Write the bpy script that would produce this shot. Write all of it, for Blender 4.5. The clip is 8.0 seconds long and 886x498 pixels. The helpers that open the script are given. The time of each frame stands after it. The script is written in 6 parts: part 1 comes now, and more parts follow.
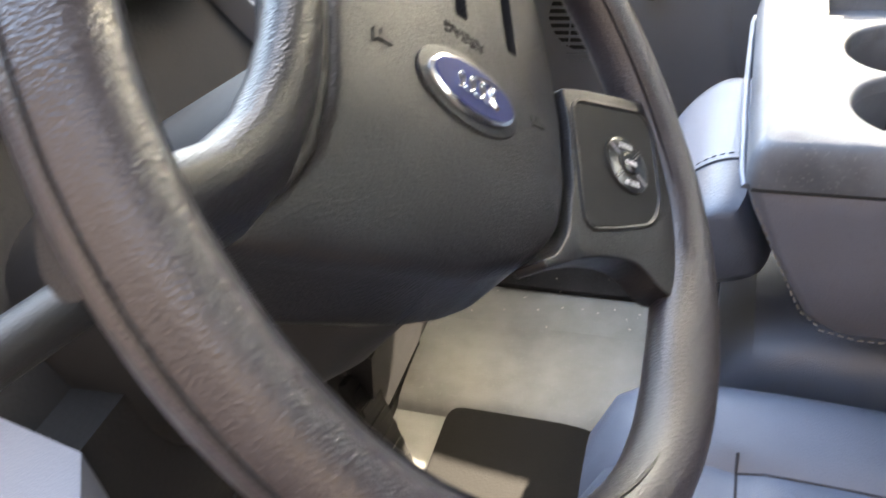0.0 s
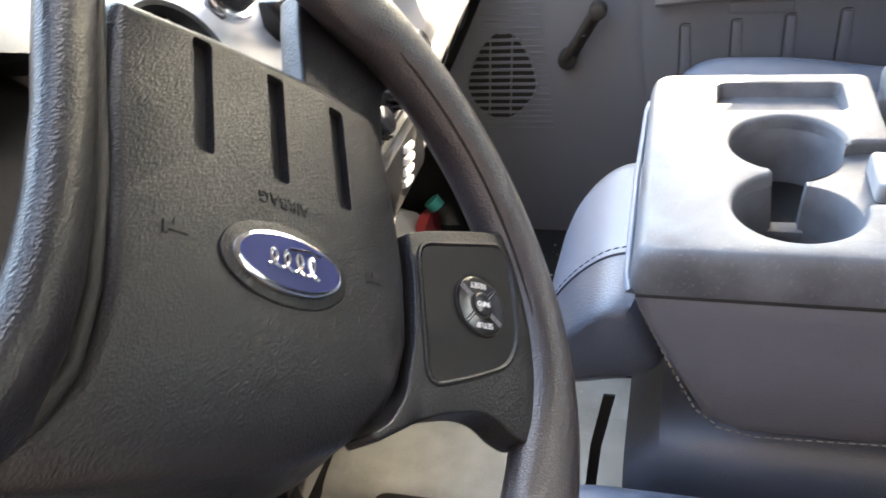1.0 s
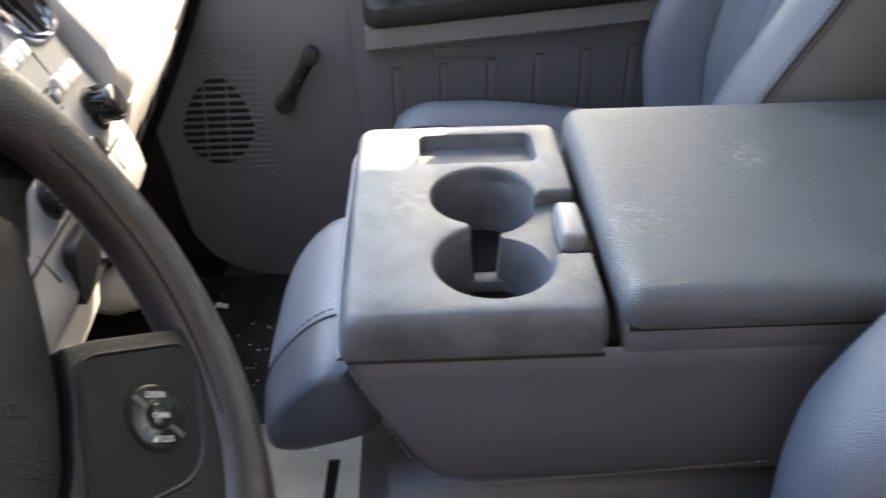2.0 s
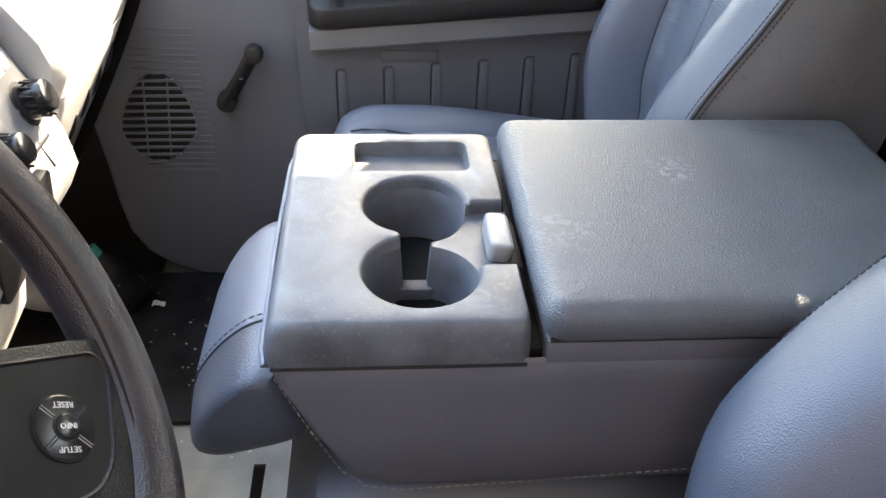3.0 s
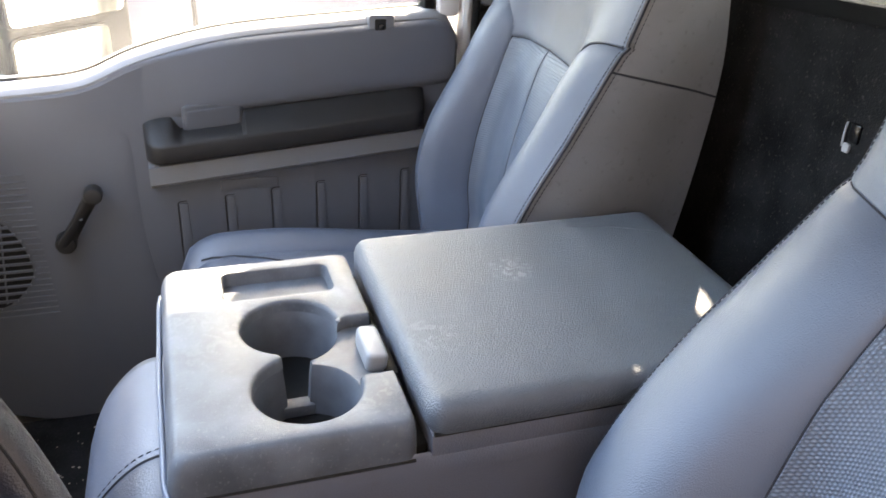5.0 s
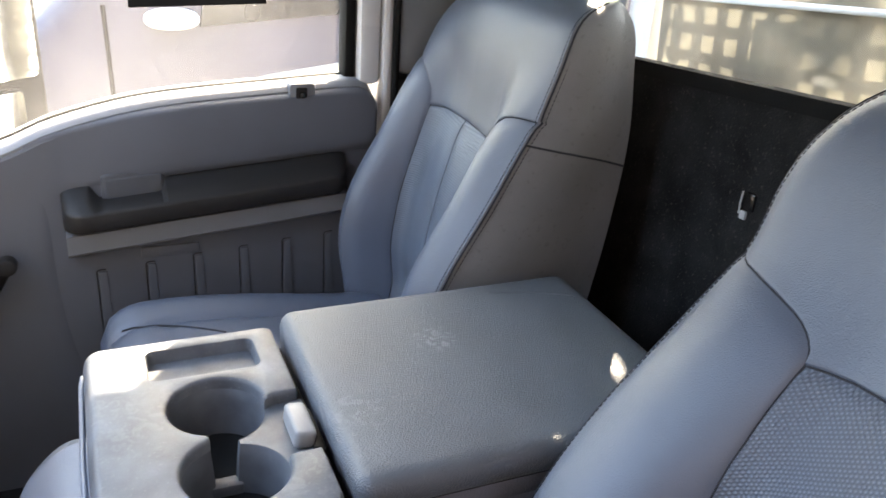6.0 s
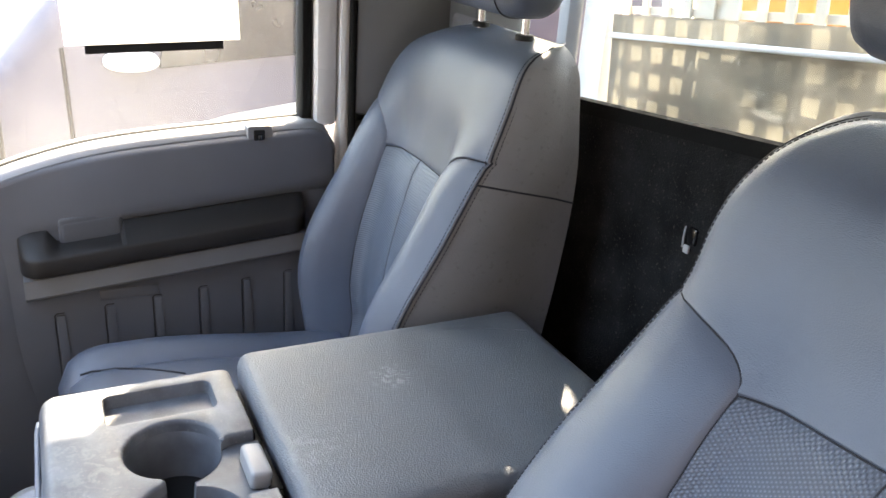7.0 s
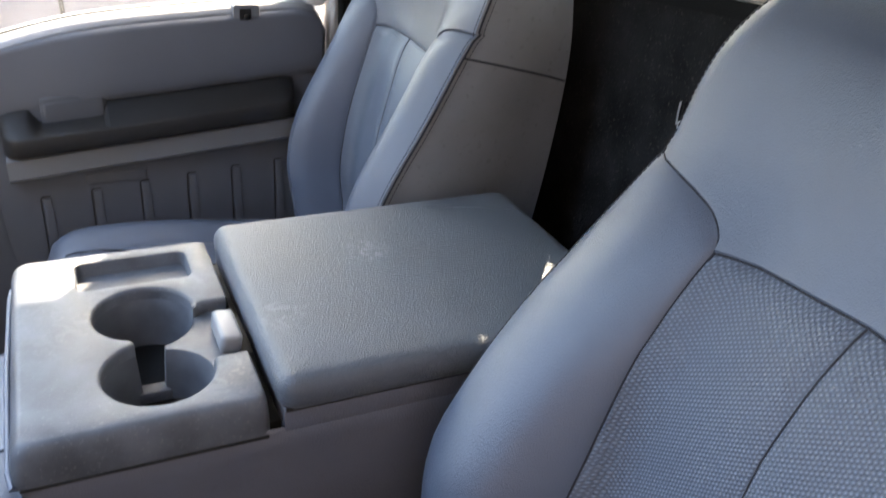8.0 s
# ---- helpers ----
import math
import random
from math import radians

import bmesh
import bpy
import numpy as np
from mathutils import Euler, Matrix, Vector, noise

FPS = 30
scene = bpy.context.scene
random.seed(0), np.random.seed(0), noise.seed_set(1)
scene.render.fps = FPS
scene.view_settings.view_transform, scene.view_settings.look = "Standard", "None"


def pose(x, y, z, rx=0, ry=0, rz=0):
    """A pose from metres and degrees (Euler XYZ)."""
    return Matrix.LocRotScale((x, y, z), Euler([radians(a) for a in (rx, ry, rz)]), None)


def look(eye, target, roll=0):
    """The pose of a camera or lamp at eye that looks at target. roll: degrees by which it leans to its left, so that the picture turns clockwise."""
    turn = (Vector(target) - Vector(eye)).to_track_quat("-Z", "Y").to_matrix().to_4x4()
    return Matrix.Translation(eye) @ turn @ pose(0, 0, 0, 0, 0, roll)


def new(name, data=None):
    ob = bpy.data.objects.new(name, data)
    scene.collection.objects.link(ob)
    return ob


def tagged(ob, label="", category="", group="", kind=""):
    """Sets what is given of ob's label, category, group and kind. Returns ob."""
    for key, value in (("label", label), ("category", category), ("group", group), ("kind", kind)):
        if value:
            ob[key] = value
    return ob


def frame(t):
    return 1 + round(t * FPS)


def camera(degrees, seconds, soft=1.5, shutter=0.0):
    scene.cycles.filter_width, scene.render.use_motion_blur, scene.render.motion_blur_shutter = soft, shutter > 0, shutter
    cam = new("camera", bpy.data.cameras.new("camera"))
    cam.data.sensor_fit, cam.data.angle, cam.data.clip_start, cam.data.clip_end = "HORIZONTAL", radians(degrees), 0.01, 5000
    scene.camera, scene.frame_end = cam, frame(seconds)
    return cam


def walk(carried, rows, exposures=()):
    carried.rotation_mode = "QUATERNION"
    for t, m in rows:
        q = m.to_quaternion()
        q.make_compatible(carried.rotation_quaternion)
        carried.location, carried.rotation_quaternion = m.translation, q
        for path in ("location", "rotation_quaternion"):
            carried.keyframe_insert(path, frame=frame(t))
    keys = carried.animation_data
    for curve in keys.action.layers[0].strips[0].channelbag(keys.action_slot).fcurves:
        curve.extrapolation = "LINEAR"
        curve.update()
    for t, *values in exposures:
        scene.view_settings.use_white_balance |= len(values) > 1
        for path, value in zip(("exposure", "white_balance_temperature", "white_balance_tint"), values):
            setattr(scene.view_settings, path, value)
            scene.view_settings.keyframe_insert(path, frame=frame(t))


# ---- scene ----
cam = camera(56.3, 8.0, 1.5, 0.35)
PATH = [
    (0, (-0.0140, -0.6010, 0.9650), (-0.6390, 0.8550, -0.2550), -8.90),
    (0.5, (0.0320, -0.5560, 0.9830), (-0.5840, 0.9340, -0.2010), -8.40),
    (1, (0.0390, -0.5340, 0.9980), (-0.5050, 1.0030, -0.1620), -8.80),
    (1.2, (0.0368, -0.5246, 1.0000), (-0.4240, 1.0454, -0.1524), -8.26),
    (1.5, (0.0400, -0.5060, 1.0040), (-0.2370, 1.1070, -0.1460), -5.90),
    (2, (0.0760, -0.4920, 1.0140), (0.1150, 1.1410, -0.1400), -1.10),
    (2.2, (0.0900, -0.4909, 1.0149), (0.2117, 1.1307, -0.1478), 0.41),
    (3.3, (0.0990, -0.4971, 1.0371), (0.2503, 1.1283, -0.1172), 2.59),
    (3.5, (0.1010, -0.5010, 1.0440), (0.2570, 1.1330, -0.0990), 2.30),
    (3.8, (0.0942, -0.5106, 1.0470), (0.3190, 1.1308, -0.0728), 2.08),
    (4, (0.0800, -0.5180, 1.0530), (0.3790, 1.1240, -0.0480), 1.90),
    (4.5, (0.0530, -0.5330, 1.0970), (0.5300, 1.1240, 0.0830), 2.10),
    (4.7, (0.0437, -0.5432, 1.0773), (0.5658, 1.1204, 0.0971), 2.53),
    (5.8, (0.0453, -0.5528, 1.1127), (0.7602, 1.1106, 0.2629), 3.97),
    (6, (0.0370, -0.5570, 1.1240), (0.7970, 1.0950, 0.2900), 4.30),
    (6.5, (0.0380, -0.5700, 1.1350), (0.8460, 1.0820, 0.3490), 4.40),
    (7, (0.0440, -0.5830, 1.1440), (0.8820, 1.0660, 0.3860), 4.10),
    (7.5, (0.0560, -0.5980, 1.1230), (0.9180, 1.0280, 0.3390), 4.50),
    (7.8, (0.0752, -0.6016, 1.0852), (0.9024, 1.0072, 0.2334), 4.44),
    (8, (0.0860, -0.5980, 1.0820), (0.8700, 0.9870, 0.1480), 4.50),
]
EXPOSURES = [(0.0, 5.45, 8400, 12), (0.5, 5.38, 8400, 12), (1.0, 5.34, 8400, 12), (1.5, 4.82, 8400, 12), (2.0, 4.57, 8400, 12), (3.5, 5.07, 8400, 12), (4.5, 5.1, 8400, 12), (6.0, 4.52, 8400, 12), (6.5, 4.52, 8400, 12), (7.0, 4.54, 8400, 12), (7.5, 4.55, 8300, 12), (8.0, 4.43, 8000, 12)]
walk(cam, [(t, look(eye, target, roll)) for t, eye, target, roll in PATH], EXPOSURES)

# ---- light ----
SUN_TO = Vector((0.62, 1.0, 0.92)).normalized()
world = bpy.data.worlds.new("daylight")
scene.world = world
world.use_nodes = True
wn = world.node_tree.nodes
sky = wn.new("ShaderNodeTexSky")
sky.sky_type = "NISHITA"
sky.sun_disc = False
sky.sun_elevation = math.asin(SUN_TO.z)
sky.sun_rotation = math.atan2(SUN_TO.x, SUN_TO.y)
sky.dust_density = 2.0
wn["Background"].inputs["Strength"].default_value = 0.15
world.node_tree.links.new(sky.outputs[0], wn["Background"].inputs["Color"])
sun_data = bpy.data.lights.new("sun", "SUN")
sun_data.energy, sun_data.angle, sun_data.color = 2.1, radians(0.6), (1.0, 0.95, 0.87)
sun_lamp = new("sun", sun_data)
sun_lamp.matrix_world = look(SUN_TO * 20, (0, 0, 0))

# ---- materials ----


def node_material(name, color, rough=0.5, metal=0.0, grain=0.0, grain_scale=600.0, stain=0.12, stain_scale=9.0, dirt=None, dirt_amount=0.0, spec=0.5, wrinkle=0.0):
    """A surface with fine grain relief, broad stains and a scatter of dirt."""
    m = bpy.data.materials.new(name)
    m.use_nodes = True
    nt = m.node_tree
    n, ln = nt.nodes, nt.links.new
    b = n["Principled BSDF"]
    b.inputs["Roughness"].default_value = rough
    b.inputs["Metallic"].default_value = metal
    b.inputs["Specular IOR Level"].default_value = spec
    co = n.new("ShaderNodeTexCoord")
    big = n.new("ShaderNodeTexNoise")
    big.inputs["Scale"].default_value = stain_scale
    big.inputs["Detail"].default_value = 6
    ln(co.outputs["Object"], big.inputs["Vector"])
    ramp = n.new("ShaderNodeMapRange")
    ramp.inputs["From Min"].default_value, ramp.inputs["From Max"].default_value = 0.3, 0.7
    ramp.inputs["To Min"].default_value, ramp.inputs["To Max"].default_value = 1 - stain, 1 + stain
    ln(big.outputs["Fac"], ramp.inputs["Value"])
    mul = n.new("ShaderNodeVectorMath")
    mul.operation = "SCALE"
    mul.inputs[0].default_value = color
    ln(ramp.outputs["Result"], mul.inputs["Scale"])
    last = mul.outputs["Vector"]
    if dirt:
        spots = n.new("ShaderNodeTexNoise")
        spots.inputs["Scale"].default_value = stain_scale * 14
        spots.inputs["Detail"].default_value = 8
        ln(co.outputs["Object"], spots.inputs["Vector"])
        cut = n.new("ShaderNodeMapRange")
        cut.inputs["From Min"].default_value, cut.inputs["From Max"].default_value = 0.6, 0.72
        cut.inputs["To Max"].default_value = dirt_amount
        ln(spots.outputs["Fac"], cut.inputs["Value"])
        mix = n.new("ShaderNodeMix")
        mix.data_type = "RGBA"
        mix.inputs["B"].default_value = (*dirt, 1)
        ln(cut.outputs["Result"], mix.inputs["Factor"])
        ln(last, mix.inputs["A"])
        last = mix.outputs["Result"]
    ln(last, b.inputs["Base Color"])
    rr = n.new("ShaderNodeMapRange")
    rr.inputs["From Min"].default_value, rr.inputs["From Max"].default_value = 0.3, 0.7
    rr.inputs["To Min"].default_value, rr.inputs["To Max"].default_value = max(rough - 0.07, 0.02), min(rough + 0.07, 1)
    ln(big.outputs["Fac"], rr.inputs["Value"])
    ln(rr.outputs["Result"], b.inputs["Roughness"])
    if grain:
        vor = n.new("ShaderNodeTexVoronoi")
        vor.inputs["Scale"].default_value = grain_scale
        vor.feature = "F1"
        ln(co.outputs["Object"], vor.inputs["Vector"])
        bump = n.new("ShaderNodeBump")
        bump.inputs["Strength"].default_value = grain
        bump.inputs["Distance"].default_value = 0.0008
        ln(vor.outputs["Distance"], bump.inputs["Height"])
        ln(bump.outputs["Normal"], b.inputs["Normal"])
        if wrinkle:
            fold = n.new("ShaderNodeTexNoise")
            fold.inputs["Scale"].default_value = 22
            fold.inputs["Detail"].default_value = 3
            fold.inputs["Distortion"].default_value = 0.8
            ln(co.outputs["Object"], fold.inputs["Vector"])
            wave = n.new("ShaderNodeBump")
            wave.inputs["Strength"].default_value = wrinkle
            wave.inputs["Distance"].default_value = 0.004
            ln(fold.outputs["Fac"], wave.inputs["Height"])
            ln(wave.outputs["Normal"], bump.inputs["Normal"])
    return m


def patterned_leather(name, color, across, up, strength, rough=0.42):
    """Leather with a pressed lattice of small dots (across, up: waves per metre)."""
    m = node_material(name, color, rough, 0, 0.25, 900, 0.06)
    nt = m.node_tree
    n, ln = nt.nodes, nt.links.new
    b = n["Principled BSDF"]
    co = n.new("ShaderNodeTexCoord")
    sep = n.new("ShaderNodeSeparateXYZ")
    ln(co.outputs["Object"], sep.inputs[0])

    def wave(ky, kz):
        a = n.new("ShaderNodeMath"); a.operation = "MULTIPLY"; a.inputs[1].default_value = ky * 2 * math.pi
        ln(sep.outputs["Y"], a.inputs[0])
        c = n.new("ShaderNodeMath"); c.operation = "MULTIPLY_ADD"; c.inputs[1].default_value = kz * 2 * math.pi
        ln(sep.outputs["Z"], c.inputs[0]); ln(a.outputs[0], c.inputs[2])
        d = n.new("ShaderNodeMath"); d.operation = "COSINE"
        ln(c.outputs[0], d.inputs[0])
        return d.outputs[0]

    terms = [wave(across / 2, up), wave(across / 2, -up)] + ([wave(across, 0)] if across > 0 else [])
    total = terms[0]
    for term in terms[1:]:
        s = n.new("ShaderNodeMath"); s.operation = "ADD"
        ln(total, s.inputs[0]); ln(term, s.inputs[1])
        total = s.outputs[0]
    if across > 0:
        pale = n.new("ShaderNodeMapRange")
        pale.inputs["From Min"].default_value, pale.inputs["From Max"].default_value = 0.0, 2.2
        pale.inputs["To Min"].default_value, pale.inputs["To Max"].default_value = 0.84, 1.46
        ln(total, pale.inputs["Value"])
        tint = n.new("ShaderNodeVectorMath"); tint.operation = "SCALE"
        tint.inputs[0].default_value = color
        ln(pale.outputs["Result"], tint.inputs["Scale"])
        ln(tint.outputs["Vector"], b.inputs["Base Color"])
    bump = n.new("ShaderNodeBump")
    bump.inputs["Strength"].default_value = strength
    bump.inputs["Distance"].default_value = 0.0012
    ln(total, bump.inputs["Height"])
    ln(bump.outputs["Normal"], b.inputs["Normal"])
    return m


def clear_glass(name, tint=(0.93, 0.96, 0.95), dust=0.0, dust_color=(0.75, 0.73, 0.68)):
    """A thin pane: mostly straight through, some mirror, a film of dust."""
    m = bpy.data.materials.new(name)
    m.use_nodes = True
    nt = m.node_tree
    n, ln = nt.nodes, nt.links.new
    n.remove(n["Principled BSDF"])
    through_it = n.new("ShaderNodeBsdfTransparent")
    through_it.inputs["Color"].default_value = (*tint, 1)
    shine = n.new("ShaderNodeBsdfGlossy")
    shine.inputs["Roughness"].default_value = 0.02
    facing = n.new("ShaderNodeLayerWeight")
    facing.inputs["Blend"].default_value = 0.5
    steep = n.new("ShaderNodeMath"); steep.operation = "POWER"; steep.inputs[1].default_value = 4.0
    ln(facing.outputs["Facing"], steep.inputs[0])
    fres = n.new("ShaderNodeMath"); fres.operation = "MULTIPLY_ADD"; fres.inputs[1].default_value = 0.5; fres.inputs[2].default_value = 0.03
    ln(steep.outputs[0], fres.inputs[0])
    mix = n.new("ShaderNodeMixShader")
    ln(fres.outputs[0], mix.inputs[0]); ln(through_it.outputs[0], mix.inputs[1]); ln(shine.outputs[0], mix.inputs[2])
    last = mix
    if dust:
        film = n.new("ShaderNodeBsdfDiffuse")
        film.inputs["Color"].default_value = (*dust_color, 1)
        thin = n.new("ShaderNodeBsdfTranslucent")
        thin.inputs["Color"].default_value = (*dust_color, 1)
        both = n.new("ShaderNodeMixShader")
        ln(film.outputs[0], both.inputs[1]); ln(thin.outputs[0], both.inputs[2])
        co = n.new("ShaderNodeTexCoord")
        no = n.new("ShaderNodeTexNoise")
        no.inputs["Scale"].default_value = 5
        no.inputs["Detail"].default_value = 8
        vo = n.new("ShaderNodeTexVoronoi")
        vo.inputs["Scale"].default_value = 210
        ln(co.outputs["Object"], no.inputs["Vector"]); ln(co.outputs["Object"], vo.inputs["Vector"])
        drops = n.new("ShaderNodeMapRange")
        drops.inputs["From Min"].default_value, drops.inputs["From Max"].default_value = 0.10, 0.20
        drops.inputs["To Min"].default_value, drops.inputs["To Max"].default_value = 5.0, 0.0
        ln(vo.outputs["Distance"], drops.inputs["Value"])
        amt = n.new("ShaderNodeMath"); amt.operation = "MULTIPLY_ADD"; amt.inputs[1].default_value = dust * 2
        ln(no.outputs["Fac"], amt.inputs[0])
        sc = n.new("ShaderNodeMath"); sc.operation = "MULTIPLY"; sc.inputs[1].default_value = dust * 2
        ln(drops.outputs["Result"], sc.inputs[0]); ln(sc.outputs[0], amt.inputs[2])
        mix2 = n.new("ShaderNodeMixShader")
        ln(amt.outputs[0], mix2.inputs[0]); ln(mix.outputs[0], mix2.inputs[1]); ln(both.outputs[0], mix2.inputs[2])
        last = mix2
    ln(last.outputs[0], n["Material Output"].inputs["Surface"])
    return m


LEATHER = node_material("grey_leather", (0.090, 0.112, 0.156), 0.39, 0, 0.42, 780, 0.10, 7, None, 0, 0.65, 0.08)
# Darker leather copy: shade of the headrest sides is put into the colour.
SIDE_SHADE_LEATHER = node_material("side_shade_grey_leather", (0.052, 0.063, 0.086), 0.38, 0, 0.35, 520, 0.07)
LEATHER_LID = node_material("worn_grey_leather", (0.101, 0.115, 0.136), 0.42, 0, 0.85, 560, 0.14, 10, (0.23, 0.24, 0.25), 0.14, 0.55, 0.10)
LEATHER_SIDE = node_material("warm_grey_vinyl", (0.112, 0.117, 0.141), 0.45, 0, 0.35, 520, 0.10, 8, (0.10, 0.09, 0.09), 0.25)
LEATHER_RIB = patterned_leather("ribbed_grey_leather", (0.098, 0.123, 0.165), 0.0, 260, 0.22)
LEATHER_DOT = patterned_leather("dotted_grey_leather", (0.100, 0.125, 0.168), 330, 265, 0.35)
FLANK_VINYL = node_material("pale_warm_grey_vinyl", (0.200, 0.199, 0.213), 0.47, 0, 0.3, 520, 0.12, 8, (0.10, 0.10, 0.10), 0.35)
STITCH = node_material("stitch_thread", (0.020, 0.022, 0.030), 0.8)
STITCH_PALE = node_material("pale_stitch_thread", (0.21, 0.20, 0.19), 0.8)
CONSOLE_PLASTIC = node_material("grey_console_plastic", (0.110, 0.120, 0.138), 0.46, 0, 0.25, 1100, 0.34, 22, (0.33, 0.33, 0.33), 0.24, 0.35)


def scuffed(m, spot, size, color, amount):
    """Adds a rubbed pale mark of broken outline round one point of the thing."""
    n, ln = m.node_tree.nodes, m.node_tree.links.new
    b = n["Principled BSDF"]
    source = b.inputs["Base Color"].links[0].from_socket
    co = n.new("ShaderNodeTexCoord")
    far = n.new("ShaderNodeVectorMath")
    far.operation = "DISTANCE"
    far.inputs[1].default_value = spot
    ln(co.outputs["Object"], far.inputs[0])
    near = n.new("ShaderNodeMapRange")
    near.inputs["From Min"].default_value, near.inputs["From Max"].default_value = size * 0.3, size
    near.inputs["To Min"].default_value, near.inputs["To Max"].default_value = 1.0, 0.0
    ln(far.outputs["Value"], near.inputs["Value"])
    rub = n.new("ShaderNodeTexNoise")
    rub.inputs["Scale"].default_value = 75
    rub.inputs["Detail"].default_value = 5
    rub.inputs["Distortion"].default_value = 1.5
    ln(co.outputs["Object"], rub.inputs["Vector"])
    cut = n.new("ShaderNodeMapRange")
    cut.inputs["From Min"].default_value, cut.inputs["From Max"].default_value = 0.5, 0.62
    cut.inputs["To Max"].default_value = amount
    ln(rub.outputs["Fac"], cut.inputs["Value"])
    both = n.new("ShaderNodeMath")
    both.operation = "MULTIPLY"
    ln(near.outputs["Result"], both.inputs[0])
    ln(cut.outputs["Result"], both.inputs[1])
    mix = n.new("ShaderNodeMix")
    mix.data_type = "RGBA"
    mix.inputs["B"].default_value = (*color, 1)
    ln(both.outputs[0], mix.inputs["Factor"])
    ln(source, mix.inputs["A"])
    ln(mix.outputs["Result"], b.inputs["Base Color"])


scuffed(LEATHER_LID, (0.09, 0.043, 0.2185), 0.034, (0.27, 0.29, 0.31), 0.7)
scuffed(LEATHER_LID, (-0.03, -0.06, 0.2185), 0.05, (0.26, 0.28, 0.30), 0.35)
scuffed(CONSOLE_PLASTIC, (-0.10, -0.13, 0.1985), 0.05, (0.22, 0.22, 0.23), 0.35)
scuffed(CONSOLE_PLASTIC, (-0.24, 0.02, 0.1985), 0.09, (0.20, 0.21, 0.22), 0.35)
# Console plastic darkened: shade inside the cup wells is put into the colour.
CUP_WALL_SHADE = node_material("well_shade_cup_plastic", (0.100, 0.110, 0.128), 0.44, 0, 0.25, 1100, 0.25, 30, (0.15, 0.15, 0.15), 0.3)
LATCH_PLASTIC = node_material("pale_latch_plastic", (0.24, 0.245, 0.26), 0.42)
DOOR_PLASTIC = node_material("grey_door_plastic", (0.103, 0.111, 0.131), 0.48, 0, 0.35, 900, 0.06, 6)
# Door plastic darkened: recess shade of the pull is put into the colour.
DOOR_PULL_SHADE = node_material("recess_shade_pull_plastic", (0.062, 0.067, 0.080), 0.5, 0, 0.3, 900, 0.06, 6)
# Paler copy of the door plastic; on the sill the paleness carries sunlight.
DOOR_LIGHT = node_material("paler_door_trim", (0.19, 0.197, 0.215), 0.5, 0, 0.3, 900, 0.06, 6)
DARK_PLASTIC = node_material("dark_grey_plastic", (0.022, 0.021, 0.0215), 0.46, 0, 0.2, 900, 0.1, 9, None, 0, 0.3)
BLACK_PLASTIC = node_material("black_plastic", (0.009, 0.009, 0.0095), 0.58, 0, 0.2, 900, 0.1, 9, None, 0, 0.3)
BLACK_GLOSS = node_material("glossy_black_plastic", (0.012, 0.012, 0.013), 0.22)
HUB_PLASTIC = node_material("grained_wheel_plastic", (0.0062, 0.0060, 0.0076), 0.38, 0, 0.34, 800, 0.10, 20, (0.09, 0.08, 0.09), 0.05, 0.32)
SWITCH_PLASTIC = node_material("smooth_black_switch_plastic", (0.0045, 0.0045, 0.0055), 0.45, 0, 0, 1, 0.1, 20, None, 0, 0.16)
RIM_LEATHER = node_material("worn_wheel_leather", (0.0260, 0.0225, 0.0260), 0.36, 0, 0.40, 700, 0.16, 25, (0.11, 0.09, 0.095), 0.08, 0.6)
CARPET = node_material("black_carpet", (0.019, 0.019, 0.020), 0.95, 0, 1.0, 420, 0.45, 18, (0.09, 0.085, 0.08), 0.5, 0.1)
RUBBER_FLOOR = node_material("grey_rubber_floor", (0.20, 0.205, 0.195), 0.6, 0, 0.3, 500, 0.25, 12, (0.27, 0.27, 0.255), 0.4)
# Dash colours carry sun and shade: passenger side pale, stack grey.
SUN_DASH_PLASTIC = node_material("sun_pale_dash_plastic", (0.44, 0.435, 0.425), 0.55, 0, 0.3, 800, 0.06, 7)
SHADE_STACK_PLASTIC = node_material("shade_grey_stack_plastic", (0.15, 0.152, 0.158), 0.5, 0, 0.2, 900, 0.06, 7)
CHROME = node_material("chrome", (0.75, 0.75, 0.77), 0.12, 1.0)
STEEL = node_material("brushed_steel", (0.55, 0.55, 0.56), 0.28, 1.0)
BLUE_ENAMEL = node_material("blue_enamel", (0.009, 0.017, 0.085), 0.38, spec=0.22)
WHITE_PRINT = node_material("white_print", (0.62, 0.62, 0.62), 0.5)
WHITE_PAINT = node_material("white_truck_paint", (0.72, 0.72, 0.72), 0.3, 0, 0, 1, 0.04, 4)
WHITE_PAPER = node_material("white_paper", (0.8, 0.8, 0.79), 0.7)
GREY_PAPER = node_material("printed_paper_line", (0.5, 0.5, 0.5), 0.7)
NOTICE_PAPER = node_material("thin_notice_paper", (0.82, 0.82, 0.82), 0.7)
shine_through = NOTICE_PAPER.node_tree.nodes.new("ShaderNodeBsdfTranslucent")
shine_through.inputs["Color"].default_value = (0.85, 0.85, 0.83, 1)
paper_mix = NOTICE_PAPER.node_tree.nodes.new("ShaderNodeMixShader")
paper_mix.inputs[0].default_value = 0.45
NOTICE_PAPER.node_tree.links.new(NOTICE_PAPER.node_tree.nodes["Principled BSDF"].outputs[0], paper_mix.inputs[1])
NOTICE_PAPER.node_tree.links.new(shine_through.outputs[0], paper_mix.inputs[2])
NOTICE_PAPER.node_tree.links.new(paper_mix.outputs[0], NOTICE_PAPER.node_tree.nodes["Material Output"].inputs["Surface"])
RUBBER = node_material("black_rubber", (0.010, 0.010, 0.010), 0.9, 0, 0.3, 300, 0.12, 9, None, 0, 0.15)
